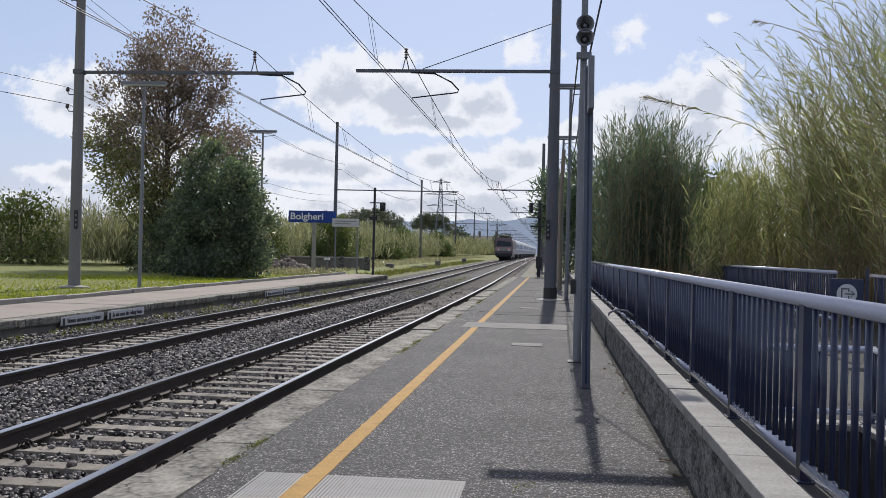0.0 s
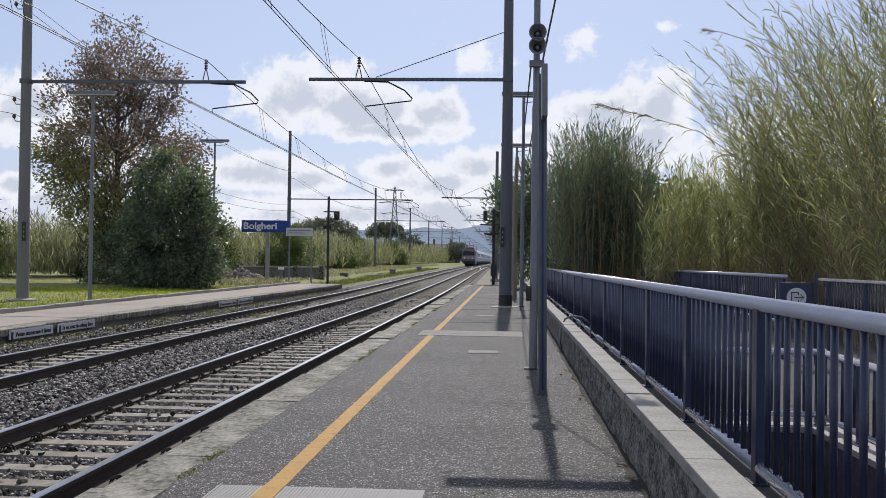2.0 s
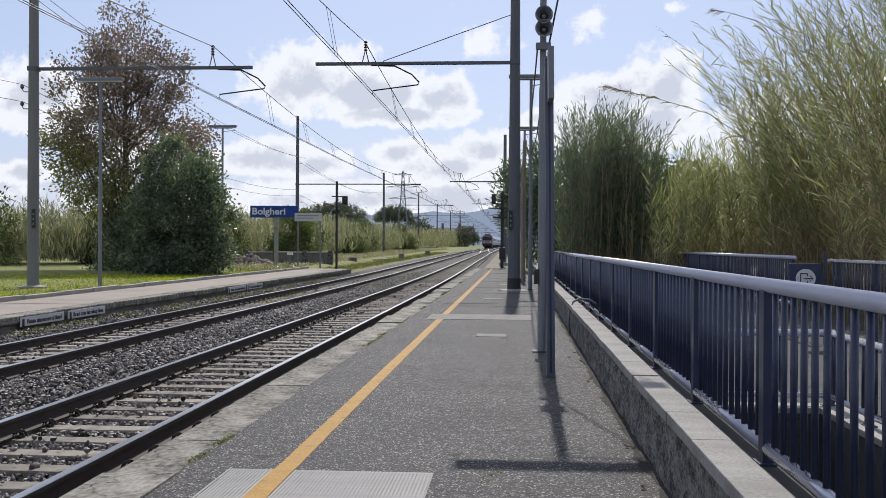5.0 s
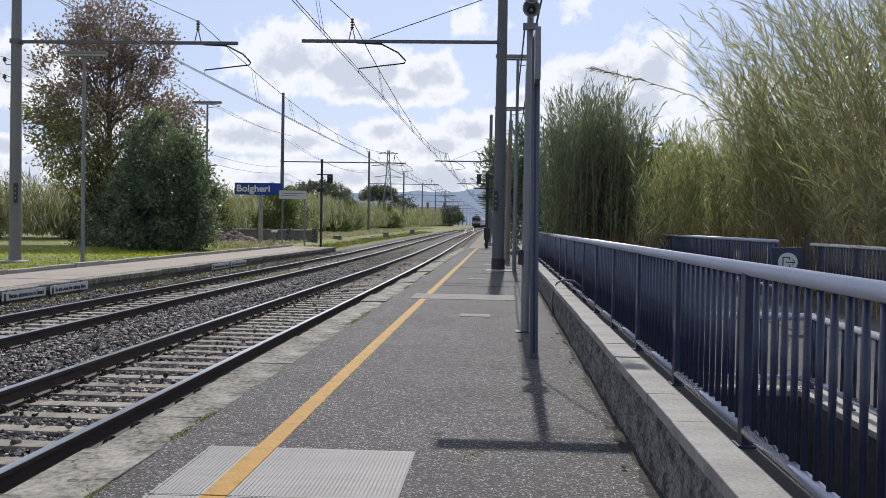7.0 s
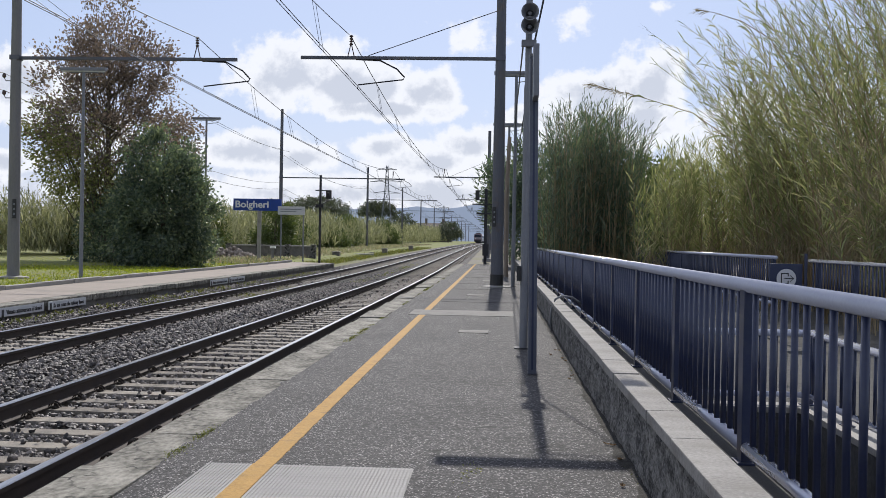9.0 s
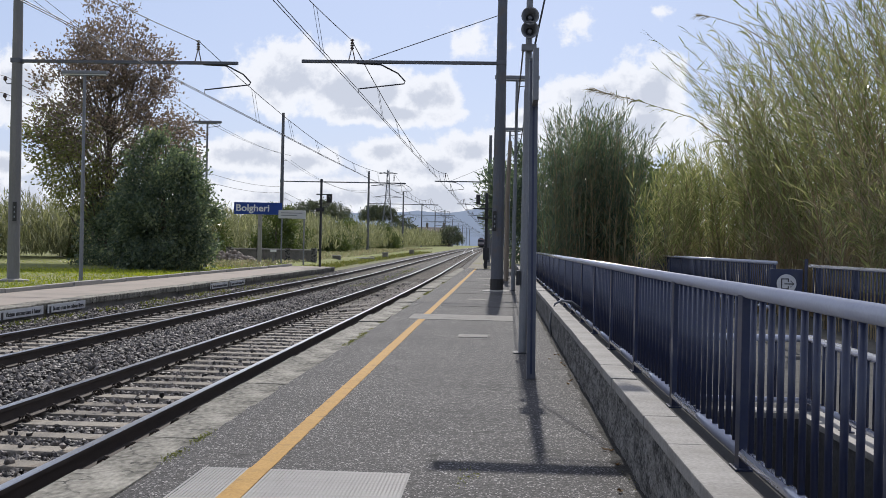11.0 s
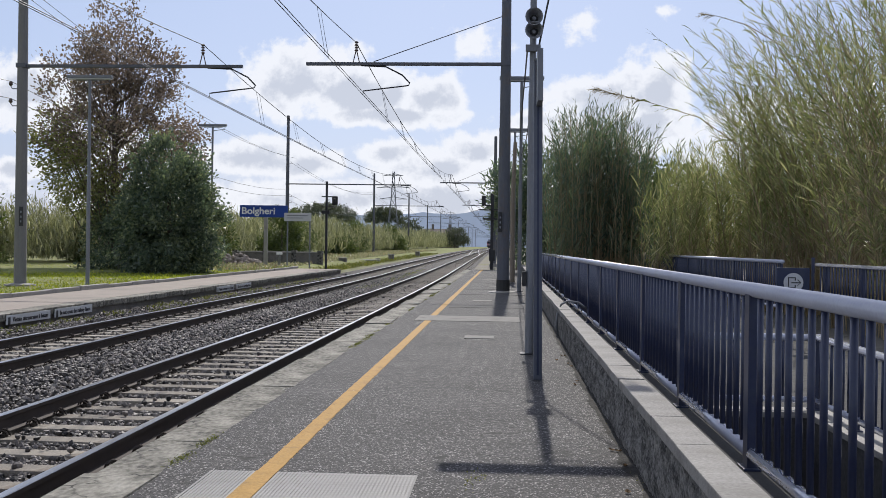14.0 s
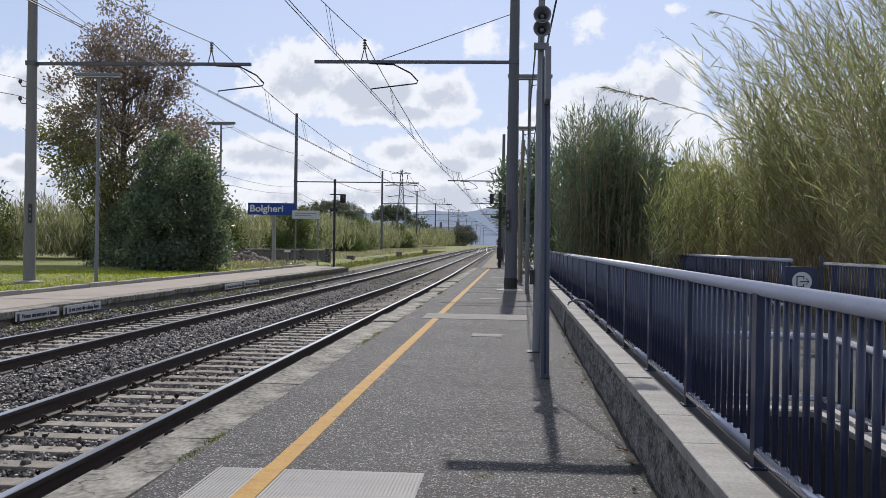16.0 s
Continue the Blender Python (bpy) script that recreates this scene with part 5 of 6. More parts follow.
# ---- plants ----
def reed_bank(name, n, xr, yr, h, label, material, leaf_n, leaf_len, leaf_w, lean, parent=None, zbase=-0.5, facing=(0, 0), hz=None):
    t = thing(name, (0, 0, 0), label, "reeds", kind="stuff")
    x = rng.uniform(*xr, n)
    y = rng.uniform(*yr, n)
    cl = rng.integers(0, max(1, n // 5), n)
    x, y = x[cl] + rng.normal(0, 0.3, n), y[cl] + rng.normal(0, 0.3, n)
    hh = h[0] + (h[1] - h[0]) * rng.random(n) ** 0.8
    if hz is not None:
        hh = hh * hz(x, y)
    k = 6
    u = np.linspace(0, 1, k)
    dirn = np.stack([rng.normal(facing[0], 0.26, n)[cl] + rng.normal(0, 0.16, n), rng.normal(facing[1], 0.30, n)[cl] + rng.normal(0, 0.2, n)], 1) * lean
    path = np.zeros((n, k, 3))
    path[:, :, 0] = x[:, None] + dirn[:, :1] * hh[:, None] * u ** 2.2
    path[:, :, 1] = y[:, None] + dirn[:, 1:] * hh[:, None] * u ** 2.2
    path[:, :, 2] = zbase + hh[:, None] * (u - 0.10 * np.linalg.norm(dirn, axis=1)[:, None] * u ** 2.4)
    if zbase is None:
        path[:, :, 2] = 0
    rad = np.tile(0.013 * (1 - 0.75 * u), (n, 1)) * (hh / 4)[:, None]
    stalks(path, rad, "canes", M["cane"], t)
    m = leaf_n
    q = 0.22 + 0.78 * (np.arange(m)[None] + rng.random((n, m))) / m
    i0 = np.minimum((q * (k - 1)).astype(int), k - 2)
    f = q * (k - 1) - i0
    rows = np.arange(n)[:, None]
    base = path[rows, i0] * (1 - f[..., None]) + path[rows, i0 + 1] * f[..., None]
    tang = unit(path[rows, i0 + 1] - path[rows, i0])
    az = rng.uniform(0, 6.28, (n, m))
    out = np.stack([np.cos(az), np.sin(az), np.zeros_like(az)], -1)
    up = rng.uniform(0.6, 2.0, (n, m))[..., None] + 1.3 * (q[..., None] > 0.92)
    way = unit(out + tang * up * 1.1)
    ln = leaf_len * rng.uniform(0.6, 1.25, (n, m)) * (1 - 0.35 * (q > 0.93))
    wd, dr = leaf_w * rng.uniform(0.6, 1.2, (n, m)), rng.uniform(0.05, 0.8, (n, m)) ** 2.4
    dry = (q < 0.18 + 0.26 * rng.random((n, m))) & (material is M["reed"])
    for pick, mt, nm in ((~dry, material, "reed_leaves"), (dry, M["reed_dry"], "dry_leaves")):
        if pick.any():
            blades(base[pick], way[pick], ln[pick], wd[pick], dr[pick], nm, mt, t)
    return t


def plume_reed(pts, label, n=160):
    t = thing("plumed_reed", (0, 0, 0), label, "reed", "plumed reeds")
    P = [Vector(p) for p in pts]
    part("cane", tubem(P, [0.012 - 0.008 * i / (len(P) - 1) for i in range(len(P))], 5), M["cane"], t)
    base, way = [], []
    for i in range(n):
        u = random.random() ** 0.7
        j = len(P) - 2
        b = P[j].lerp(P[j + 1], u)
        d = (P[j + 1] - P[j]).normalized()
        base.append(b)
        way.append(d * 1.2 + Vector((random.gauss(0, 0.35), random.gauss(0, 0.35), random.gauss(0, 0.3))))
    blades(np.array(base), np.array(way), rng.uniform(0.10, 0.26, n), rng.uniform(0.008, 0.016, n), rng.uniform(0, 0.7, n), "plume", M["plume"], t)
    nl = 14 if n > 100 else 4
    base, way = [], []
    for i in range(nl):
        u = (i + 0.5) / nl * (len(P) - 2)
        j = int(u)
        base.append(P[j].lerp(P[j + 1], u - j))
        way.append((P[j + 1] - P[j]).normalized() + Vector((random.gauss(0, 0.4), random.gauss(0, 0.4), random.gauss(0, 0.4))))
    blades(np.array(base), np.array(way), rng.uniform(0.35, 0.6, nl), rng.uniform(0.03, 0.045, nl), rng.uniform(0.2, 0.8, nl), "foliage", M["reed"], t)


def crown_points(n, centre, radii, shape, clumps, spread):
    """Leaf places in clumps inside an uneven outline; shape(u) gives the radius share by height 0..1."""
    c = []
    while len(c) < clumps:
        p = rng.uniform(-1, 1, 3)
        s = shape((p[2] + 1) / 2)
        r = math.hypot(p[0], p[1])
        if r < s and r > s * 0.35 * rng.random():
            c.append((p[0], p[1], p[2]))
    c = np.array(c)
    c[:, :2] *= 1 + rng.normal(0, 0.08, (clumps, 1))
    idx = rng.integers(0, clumps, n)
    pts = c[idx] * radii + rng.normal(0, 1, (n, 3)) * spread
    return pts + centre, c * radii + centre


def tree(name, at, height, radii, centre_z, shape, label, material, n, leaf, clumps, spread, trunk_r=0.2, limbs=24, category="tree", aspect=0.6, second=None):
    t = thing(name, at, label, category)
    bm = bmesh.new()
    tube(bm, [(0, 0, -0.1), (0.05, 0.02, centre_z * 0.4), (-0.05, 0.04, centre_z), (0.05, 0, height * 0.9)], [trunk_r, trunk_r * 0.8, trunk_r * 0.55, 0.02], 8)
    part("trunk", bm, M["bark"], t)
    pts, cl = crown_points(n, np.array([0, 0, centre_z]), np.array(radii), shape, clumps, spread)
    for i in range(min(limbs, clumps)):
        e = Vector(cl[i])
        z0 = max(0.4, min(e.z - 1.0 * math.hypot(e.x, e.y) - 0.4, height * 0.8))
        part("limb", tubem([(0, 0, z0), (e.x * 0.55, e.y * 0.55, z0 + (e.z - z0) * 0.35), e], [trunk_r * 0.3, trunk_r * 0.16, 0.012], 5), M["bark"], t)
    pts[:, 2] = np.maximum(pts[:, 2], 0.05)
    out = unit(pts - np.array([0, 0, centre_z * 0.8])) + rng.normal(0, 0.7, (n, 3))
    ln, wd = leaf * rng.uniform(0.6, 1.3, n), leaf * aspect * rng.uniform(0.7, 1.2, n)
    if second is None:
        leaves(pts, out, ln, wd, "crown", material, t)
    else:
        # the low, outer boughs are still green
        low = pts[:, 2] + 0.45 * pts[:, 0] + rng.normal(0, 1.3, n) < centre_z - 2.3
        leaves(pts[~low], out[~low], ln[~low], wd[~low], "crown", material, t)
        leaves(pts[low], out[low], ln[low], wd[low], "lower_crown", second, t)
    return t


def far_bank(name, n, pts, h, label):
    """A reed belt along a run of (x, y) pairs, coarser with distance."""
    t = thing(name, (0, 0, 0), label, "reeds", kind="stuff")
    P = np.array(pts, float)
    u = rng.random(n) * (len(P) - 1)
    i = np.minimum(u.astype(int), len(P) - 2)
    b = P[i] * (1 - (u - i))[:, None] + P[i + 1] * (u - i)[:, None]
    b += rng.normal(0, 1.6, (n, 2))
    z0 = np.array([rise(q) for q in b[:, 1]]) - 0.1
    var = np.array([noise.noise(Vector((p[0] * 0.11, p[1] * 0.07, 3.0))) for p in b])
    hh = rng.uniform(0.55, 1.0, n) * h * (1 + 0.35 * var)
    m = 15
    q = 0.08 + 0.92 * rng.random((n, m))
    base = np.stack([np.repeat(b[:, :1], m, 1) + rng.normal(0, 0.12, (n, m)), np.repeat(b[:, 1:], m, 1), z0[:, None] + hh[:, None] * q], -1).reshape(-1, 3)
    k = len(base)
    way = np.stack([rng.normal(0, 0.32, k), rng.normal(0, 0.32, k), rng.uniform(0.6, 1.5, k)], 1)
    dist = np.repeat(b[:, 1], m)
    ln = rng.uniform(0.5, 1.1, k) * (0.6 + dist * 0.005)
    blades(base, way, ln, ln * rng.uniform(0.05, 0.10, k), rng.uniform(0.0, 0.6, k), "reed_leaves", M["reed_far"], t)


def grass(n, xr, yr, z, label, material, h):
    t = thing("grass", (0, 0, 0), label, "grass", kind="stuff")
    x, y = rng.uniform(*xr, n), yr[0] + (yr[1] - yr[0]) * rng.random(n) ** 1.4
    zz = np.full(n, z) + np.array([rise(q) for q in y])
    way = np.stack([rng.normal(0, 0.6, n), rng.normal(0, 0.6, n), np.ones(n)], 1)
    ln = rng.uniform(0.4, 1.2, n) * h
    blades(np.stack([x, y, zz], 1), way, ln, ln * 0.22, rng.uniform(0, 0.6, n), "blades", material, t)


near_h = lambda x, y: 0.74 + 0.28 * np.clip((x - 7.4) / 4, 0, 1)
reed_bank("reed_bed", 46, (7.6, 10.5), (20.5, 22.5), (2.6, 4.2), "short straw-coloured giant reeds drooping over the railing", M["reed_dry"], 40, 0.52, 0.028, 0.60, facing=(-0.35, -0.7))
reed_bank("reed_bed", 50, (7.2, 13.5), (20.6, 22.0), (2.2, 3.6), "short green giant reeds drooping over the railing", M["reed"], 40, 0.54, 0.030, 0.60, facing=(-0.35, -0.7))
reed_bank("reed_bed", 600, (7.6, 15.0), (21.5, 33), (5.6, 9.6), "tall green and straw-coloured giant reeds leaning over the railing", M["reed"], 58, 0.60, 0.031, 0.47, facing=(-0.60, -0.35), hz=near_h)
reed_bank("reed_bed", 480, (4.7, 13), (32.5, 44), (3.9, 5.4), "tall yellow-green giant reeds behind the railing", M["reed"], 52, 0.60, 0.036, 0.36, facing=(-0.2, -0.3), hz=lambda x, y: 0.84 + 0.16 * np.clip((x - 4.7) / 1.5, 0, 1))
reed_bank("bamboo_clump", 330, (2.0, 4.8), (35.5, 40), (5.4, 7.3), "dense dark green bamboo clump beside the railing", M["willow"], 66, 0.50, 0.034, 0.33, facing=(-0.05, -0.1), hz=lambda x, y: 1.0 - 0.09 * np.abs(x - 3.1) ** 1.7)
tree("young_tree", (1.9, 52, -0.4), 6.3, (1.7, 2.0, 2.6), 3.8, lambda u: 0.95 - 0.4 * abs(u - 0.5), "slim green tree with long narrow leaves behind the platform poles", M["willow"], 7000, 0.42, 90, 0.30, 0.07, 14, aspect=0.2)
tree("young_tree", (0.7, 66, -0.4), 6.4, (1.9, 1.9, 1.7), 4.8, lambda u: 0.95 - 0.4 * abs(u - 0.5), "slim green tree with long narrow leaves behind the platform poles", M["willow"], 6000, 0.46, 80, 0.30, 0.07, 12, aspect=0.2)
tree("plane_tree", (-19.0, 48.5, -0.05), 12.5, (4.15, 4.0, 4.9), 7.7, lambda u: (0.62 + 1.1 * u if u < 0.3 else 0.97 - 0.72 * ((u - 0.3) / 0.7) ** 1.7 + 0.10 * math.sin(u * 19)), "tall sparse autumn tree with brown and green leaves", M["plane_leaf"], 31000, 0.17, 360, 0.28, 0.20, 110, second=M["plane_green"])
tree("evergreen_bush", (-14.75, 44.0, -0.05), 6.0, (2.3, 2.4, 3.1), 2.95, lambda u: (0.70 + 1.6 * u if u < 0.2 else 1.04 - 0.74 * u ** 2.6) + 0.05 * math.sin(u * 17), "dense dark green conical evergreen bush on the grass", M["dark_leaf"], 30000, 0.17, 420, 0.21, 0.16, 10, "bush")
tree("shrub", (-18.4, 47.6, -0.05), 3.2, (1.6, 1.5, 1.7), 1.7, lambda u: 1.0 - 0.4 * u ** 2, "dark green shrub in the shade below the autumn tree", M["dark_leaf"], 9000, 0.16, 160, 0.22, 0.1, 8, "shrub")
tree("evergreen_bush", (-15.5, 70, -0.05), 3.6, (1.5, 1.5, 1.8), 1.8, lambda u: 1.0 - 0.35 * u ** 2, "squat dark green bush beside the station sign", M["hedge"], 9000, 0.16, 120, 0.22, 0.1, 6, "bush")
for sx, sy, sr, sh in ((-29.5, 54, 2.2, 4.0), (-36, 57, 2.6, 4.2), (-24.5, 60, 1.6, 2.8), (-21, 72, 1.8, 3.2), (-20, 96, 2.0, 3.6), (-18.3, 112, 1.9, 1.8), (-18.1, 165, 2.0, 2.5), (-18.8, 84, 1.4, 1.6), (-19.5, 128, 2.2, 3.8), (-19.5, 168, 2.4, 4.2)):
    tree("shrub", (sx, sy, rise(sy) - 0.1), sh, (sr, sr, sh * 0.5), sh * 0.48, lambda u: 1.0 - 0.5 * u ** 2, "dark green shrub at the edge of the reeds", M["hedge"], 4200, 0.22, 110, 0.28, 0.1, 8, "shrub")
far_bank("reed_belt", 3800, [(-75, 62), (-40, 58), (-27, 57), (-23, 64), (-21.5, 85)], 3.6, "thick green and straw reed belt beyond the grass")
far_bank("reed_belt", 3600, [(-21.5, 85), (-21, 120), (-21, 170), (-20, 240), (-20, 330)], 3.7, "thick green reed belt running along the line")
grass(48000, (-27, -12.2), (22, 58), -0.06, "bright green mown grass beside the far platform", M["grass"], 0.14)
grass(12000, (-27, -12.4), (36.5, 41.5), -0.06, "bright yellow-green clover strip in the lawn", M["clover"], 0.13)
grass(1300, (-9.15, -8.5), (25, 40), -0.50, "pale weeds beside the far rail", M["weed"], 0.14)
grass(700, (-8.1, -6.9), (31, 38), -0.56, "low weeds between the far rails", M["weed"], 0.12)
grass(500, (-5.9, -5.4), (40, 70), -0.46, "low weeds between the tracks", M["weed"], 0.14)
grass(24000, (-18, -9.9), (58.5, 150), -0.33, "rough yellow-green grass beside the line", M["weed"], 0.30)
grass(26000, (-22, -12.3), (50, 190), -0.07, "rough olive grass and weeds below the reeds", M["reed_far"], 0.26)
grass(9000, (-22, -12.3), (50, 190), -0.07, "dry straw-coloured grass below the reeds", M["reed_dry"], 0.30)


def joint_weeds():
    t = thing("weeds", (0, 0, 0), "small green weeds and moss in the platform joint", "weeds", kind="stuff")
    base = []
    for c in range(420):
        y = 4.5 + 34 * random.random() ** 1.3
        if noise.noise(Vector((y * 0.6, 1.3, 0))) + 0.35 * noise.noise(Vector((y * 3.1, 4.0, 0))) < (0.12 if y < 8 else -0.02):
            continue
        wide = random.uniform(0.008, 0.034)
        for k in range(46):
            base.append((-1.885 + random.gauss(0, wide), y + random.gauss(0, 0.07), 0.002))
    for k in range(55):
        base.append((-0.14 + random.gauss(0, 0.04), 5.65 + random.gauss(0, 0.13), 0.002))
    for k in range(260):
        base.append((0.82 - abs(random.gauss(0, 0.03)), random.uniform(3.5, 24), 0.002))
    b = np.array(base)
    n = len(b)
    way = np.stack([rng.normal(0, 0.7, n), rng.normal(0, 0.7, n), np.ones(n) * 0.7], 1)
    ln = rng.uniform(0.008, 0.026, n)
    blades(b, way, ln, ln * 0.4, rng.uniform(0, 0.6, n), "leaves", M["weed"], t)
    t2 = thing("weeds", (0, 0, 0), "low pale weeds along the far platform wall", "weeds", kind="stuff")
    n = 2600
    y = 14 + 40 * rng.random(n)
    x = -9.2 + rng.normal(0, 0.12, n)
    keep = np.array([noise.noise(Vector((q * 0.5, 5, 0))) > -0.1 for q in y])
    x, y = x[keep], y[keep]
    n = len(x)
    way = np.stack([rng.normal(0, 0.6, n), rng.normal(0, 0.6, n), np.ones(n)], 1)
    ln = rng.uniform(0.05, 0.16, n)
    blades(np.stack([x, y, np.full(n, -0.42)], 1), way, ln, ln * 0.3, rng.uniform(0, 0.7, n), "leaves", M["weed"], t2)


def trackside():
    for (x, y, w, h, g) in ((-12.2, 76, 0.55, 0.5, 0), (-10.8, 96, 0.5, 0.55, 0), (-10.4, 120, 0.5, 0.6, 0)):
        t = thing("trackside_box", (x, y, -0.35 + rise(y)), "grey concrete trackside cabinet on the grass", "cabinet", "trackside cabinets")
        part("body", boxm(-w / 2, w / 2, -0.3, 0.3, 0, h, bevel=0.04), M["dark_wall"], t)
        part("lid", boxm(-w / 2 - 0.04, w / 2 + 0.04, -0.34, 0.34, h, h + 0.06, bevel=0.02), M["concrete"], t)
    t = thing("low_wall", (-14.2, 66.0, -0.3), "low old brick enclosure with a concrete cap", "wall")
    part("wall", boxm(-3.6, 2.2, -0.15, 0.15, 0, 1.05), M["dark_wall"], t)
    part("cap", boxm(-3.7, 2.3, -0.2, 0.2, 1.05, 1.13, bevel=0.015), M["concrete"], t)
    for x in (-3.5, -1.5, 0.4, 2.1):
        part("pier", boxm(x - 0.16, x + 0.16, -0.21, 0.21, 0, 1.2, bevel=0.02), M["wall"], t)
    t = thing("rubble_heap", (-17.0, 63.0, -0.05), "heap of broken reddish stone on the grass", "rubble", kind="stuff")
    n = 260
    ico = bmesh.new()
    bmesh.ops.create_icosphere(ico, subdivisions=1, radius=1)
    iv = np.array([v.co[:] for v in ico.verts])
    fi = np.array([[v.index for v in f.verts] for f in ico.faces])
    ico.free()
    x, y = rng.normal(0, 1.1, n), rng.normal(0, 0.6, n)
    z = np.maximum(0.0, 0.8 - 0.35 * np.hypot(x, y * 1.5)) * rng.random(n)
    v = iv[None] * (1 + rng.uniform(-0.3, 0.3, (n, 12, 1))) * rng.uniform(0.08, 0.2, (n, 1, 1)) + np.stack([x, y, z], 1)[:, None, :]
    raw("stones", v.reshape(-1, 3), (np.arange(n)[:, None, None] * 12 + fi[None]).reshape(-1, 3), M["rubble"], t)
    t = thing("bollard", (-13.1, 58.5, -0.06), "short pale post with a white cap beside the far platform", "post")
    part("post", lathe(bmesh.new(), [(0.12, 0), (0.09, 0.1), (0.07, 0.75)], 10), M["conc_mast"], t)
    part("cap", boxm(-0.16, 0.16, -0.1, 0.1, 0.75, 0.88, bevel=0.02), M["white"], t)
    for k in range(6):
        x, y = -11.5 - 0.9 * k, 86 + 7 * k
        t = thing("spare_beam", (x, y, -0.3 + rise(y)), "old concrete beam lying on the grass", "beam", "spare beams", 60)
        part("beam", boxm(-1.4, 1.4, -0.12, 0.12, 0, 0.2, bevel=0.03), M["concrete"], t)


def distance():
    """Far hills and woods."""
    for name, y, base, amp, material, x0, x1, seed, label in (("backdrop_mountains", 4200, 95, 130, "far_hill", -2600, 2600, 3.1, "pale blue hazy mountains"), ("backdrop_ridge", 1500, 10, 34, "near_hill", -1400, -60, 9.7, "dark wooded ridge in the distance")):
        bm = bmesh.new()
        n = 120
        a, b = [], []
        for i in range(n + 1):
            x = x0 + (x1 - x0) * i / n
            h = base + amp * (0.5 + 0.5 * noise.noise(Vector((x / 420, seed, 0)))) + amp * 0.22 * noise.noise(Vector((x / 90, seed, 4))) + amp * 0.08 * noise.noise(Vector((x / 25, seed, 8)))
            if name == "backdrop_mountains":
                h *= 0.35 + 0.65 * math.exp(-((x + 60) / 700) ** 2)
            else:
                h *= 0.6 + 0.6 * math.exp(-((x + 330) / 130) ** 2)
            a.append(bm.verts.new((x, y, -5)))
            b.append(bm.verts.new((x, y + 60, h)))
        for i in range(n):
            bm.faces.new((a[i], a[i + 1], b[i + 1], b[i]))
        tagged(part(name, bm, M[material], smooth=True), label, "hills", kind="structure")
    for k, (x, y, s) in enumerate(((-24.0, 245, 1.0), (-15.0, 300, 0.8), (-19.5, 400, 1.1))):
        tree("roundish_tree", (x, y, rise(y) - 0.2), 7.2 * s, (4.6 * s, 4.6 * s, 2.6 * s), 4.2 * s, lambda u: 1.0 - 0.7 * max(0, u - 0.25) ** 1.5 - 0.3 * max(0, 0.25 - u), "dark roundish tree beside the line", M["pine"], 3200, 0.5, 130, 0.45, 0.2, 10)
    for x, y, r, top in ((-34.4, 190, 6.6, 8.6), (-27.5, 230, 4.5, 9.5), (-47, 205, 5.0, 8.0)):
        tree("umbrella_pine", (x, y, rise(y) - 0.2), top, (r, r * 0.8, 1.6), top - 1.7, lambda u: math.sqrt(max(0.02, 1 - (max(0, u - 0.1) / 0.9) ** 2)), "dark domed umbrella pine beyond the reeds", M["pine"], 9000, 0.34, 260, 0.30, 0.22, 14)
    t = thing("house", (-21.5, 330, -2.9), "old ochre house with a dark tiled roof behind the reeds", "house")
    part("wall", boxm(-6, 6, 0, 8, 0, 7.5), M["house"], t)
    bm = bmesh.new()
    v = [bm.verts.new(q) for q in ((-6.6, -0.6, 7.4), (6.6, -0.6, 7.4), (6.6, 8.6, 7.4), (-6.6, 8.6, 7.4), (-6.6, 4, 10), (6.6, 4, 10))]
    for q in ((0, 1, 5, 4), (2, 3, 4, 5), (1, 2, 5), (3, 0, 4), (0, 3, 2, 1)):
        bm.faces.new([v[i] for i in q])
    roof = part("roof", bm, M["roof"], t)
    for x in (-2.5, 3.0):
        part("chimney", boxm(x - 0.38, x + 0.38, 3.5, 4.3, 9, 11.5, bevel=0.04), M["house"], roof)
    for x in (-4, 0, 4):
        part("window", boxm(x - 0.5, x + 0.5, -0.04, 0.02, 4.3, 5.8), M["glass"], t)
    # right-hand woods beyond the platform end
    for k, (x, y, s) in enumerate(((8, 62, 0.9), (11, 75, 1.1), (7.5, 90, 0.9), (8, 120, 1.1), (8, 160, 1.1))):
        tree("trackside_tree", (x, y, rise(y) - 0.4), 7.0 * s, (2.9 * s, 2.9 * s, 3.2 * s), 3.8 * s, lambda u: 0.95 - 0.5 * u ** 2, "dark green tree behind the platform end", M["hedge"], 5200, 0.34, 170, 0.4, 0.2, 14)


def fallen_leaves():
    for k in range(12):
        y = random.uniform(4.2, 13)
        x = 0.76 - abs(random.gauss(0, 0.06))
        t = thing("fallen_leaf", (x, y, 0.004), "curled dry brown leaf on the asphalt", "leaf", "fallen leaves", random.uniform(0, 360))
        bm = bmesh.new()
        n = 6
        rows = [[bm.verts.new((w * 0.017 * math.sin(math.pi * (i + 0.35) / n), 0.05 * i / n - 0.025, 0.002 + 0.007 * abs(w) + 0.009 * (i / n - 0.5) ** 2 * 4)) for w in (-1, 0, 1)] for i in range(n)]
        for a, b in zip(rows, rows[1:]):
            for j in range(2):
                bm.faces.new((a[j], a[j + 1], b[j + 1], b[j]))
        bmesh.ops.solidify(bm, geom=bm.faces[:], thickness=0.0015)
        part("blade", bm, M["dry_leaf"], t)


fallen_leaves()
joint_weeds()
trackside()
distance()
plume_reed([(4.9, 20.0, 2.0), (4.5, 20.0, 3.3), (3.7, 20.0, 3.85), (2.7, 20.0, 4.15), (1.75, 20.0, 4.38)], "arching giant reed with a feathery plume")
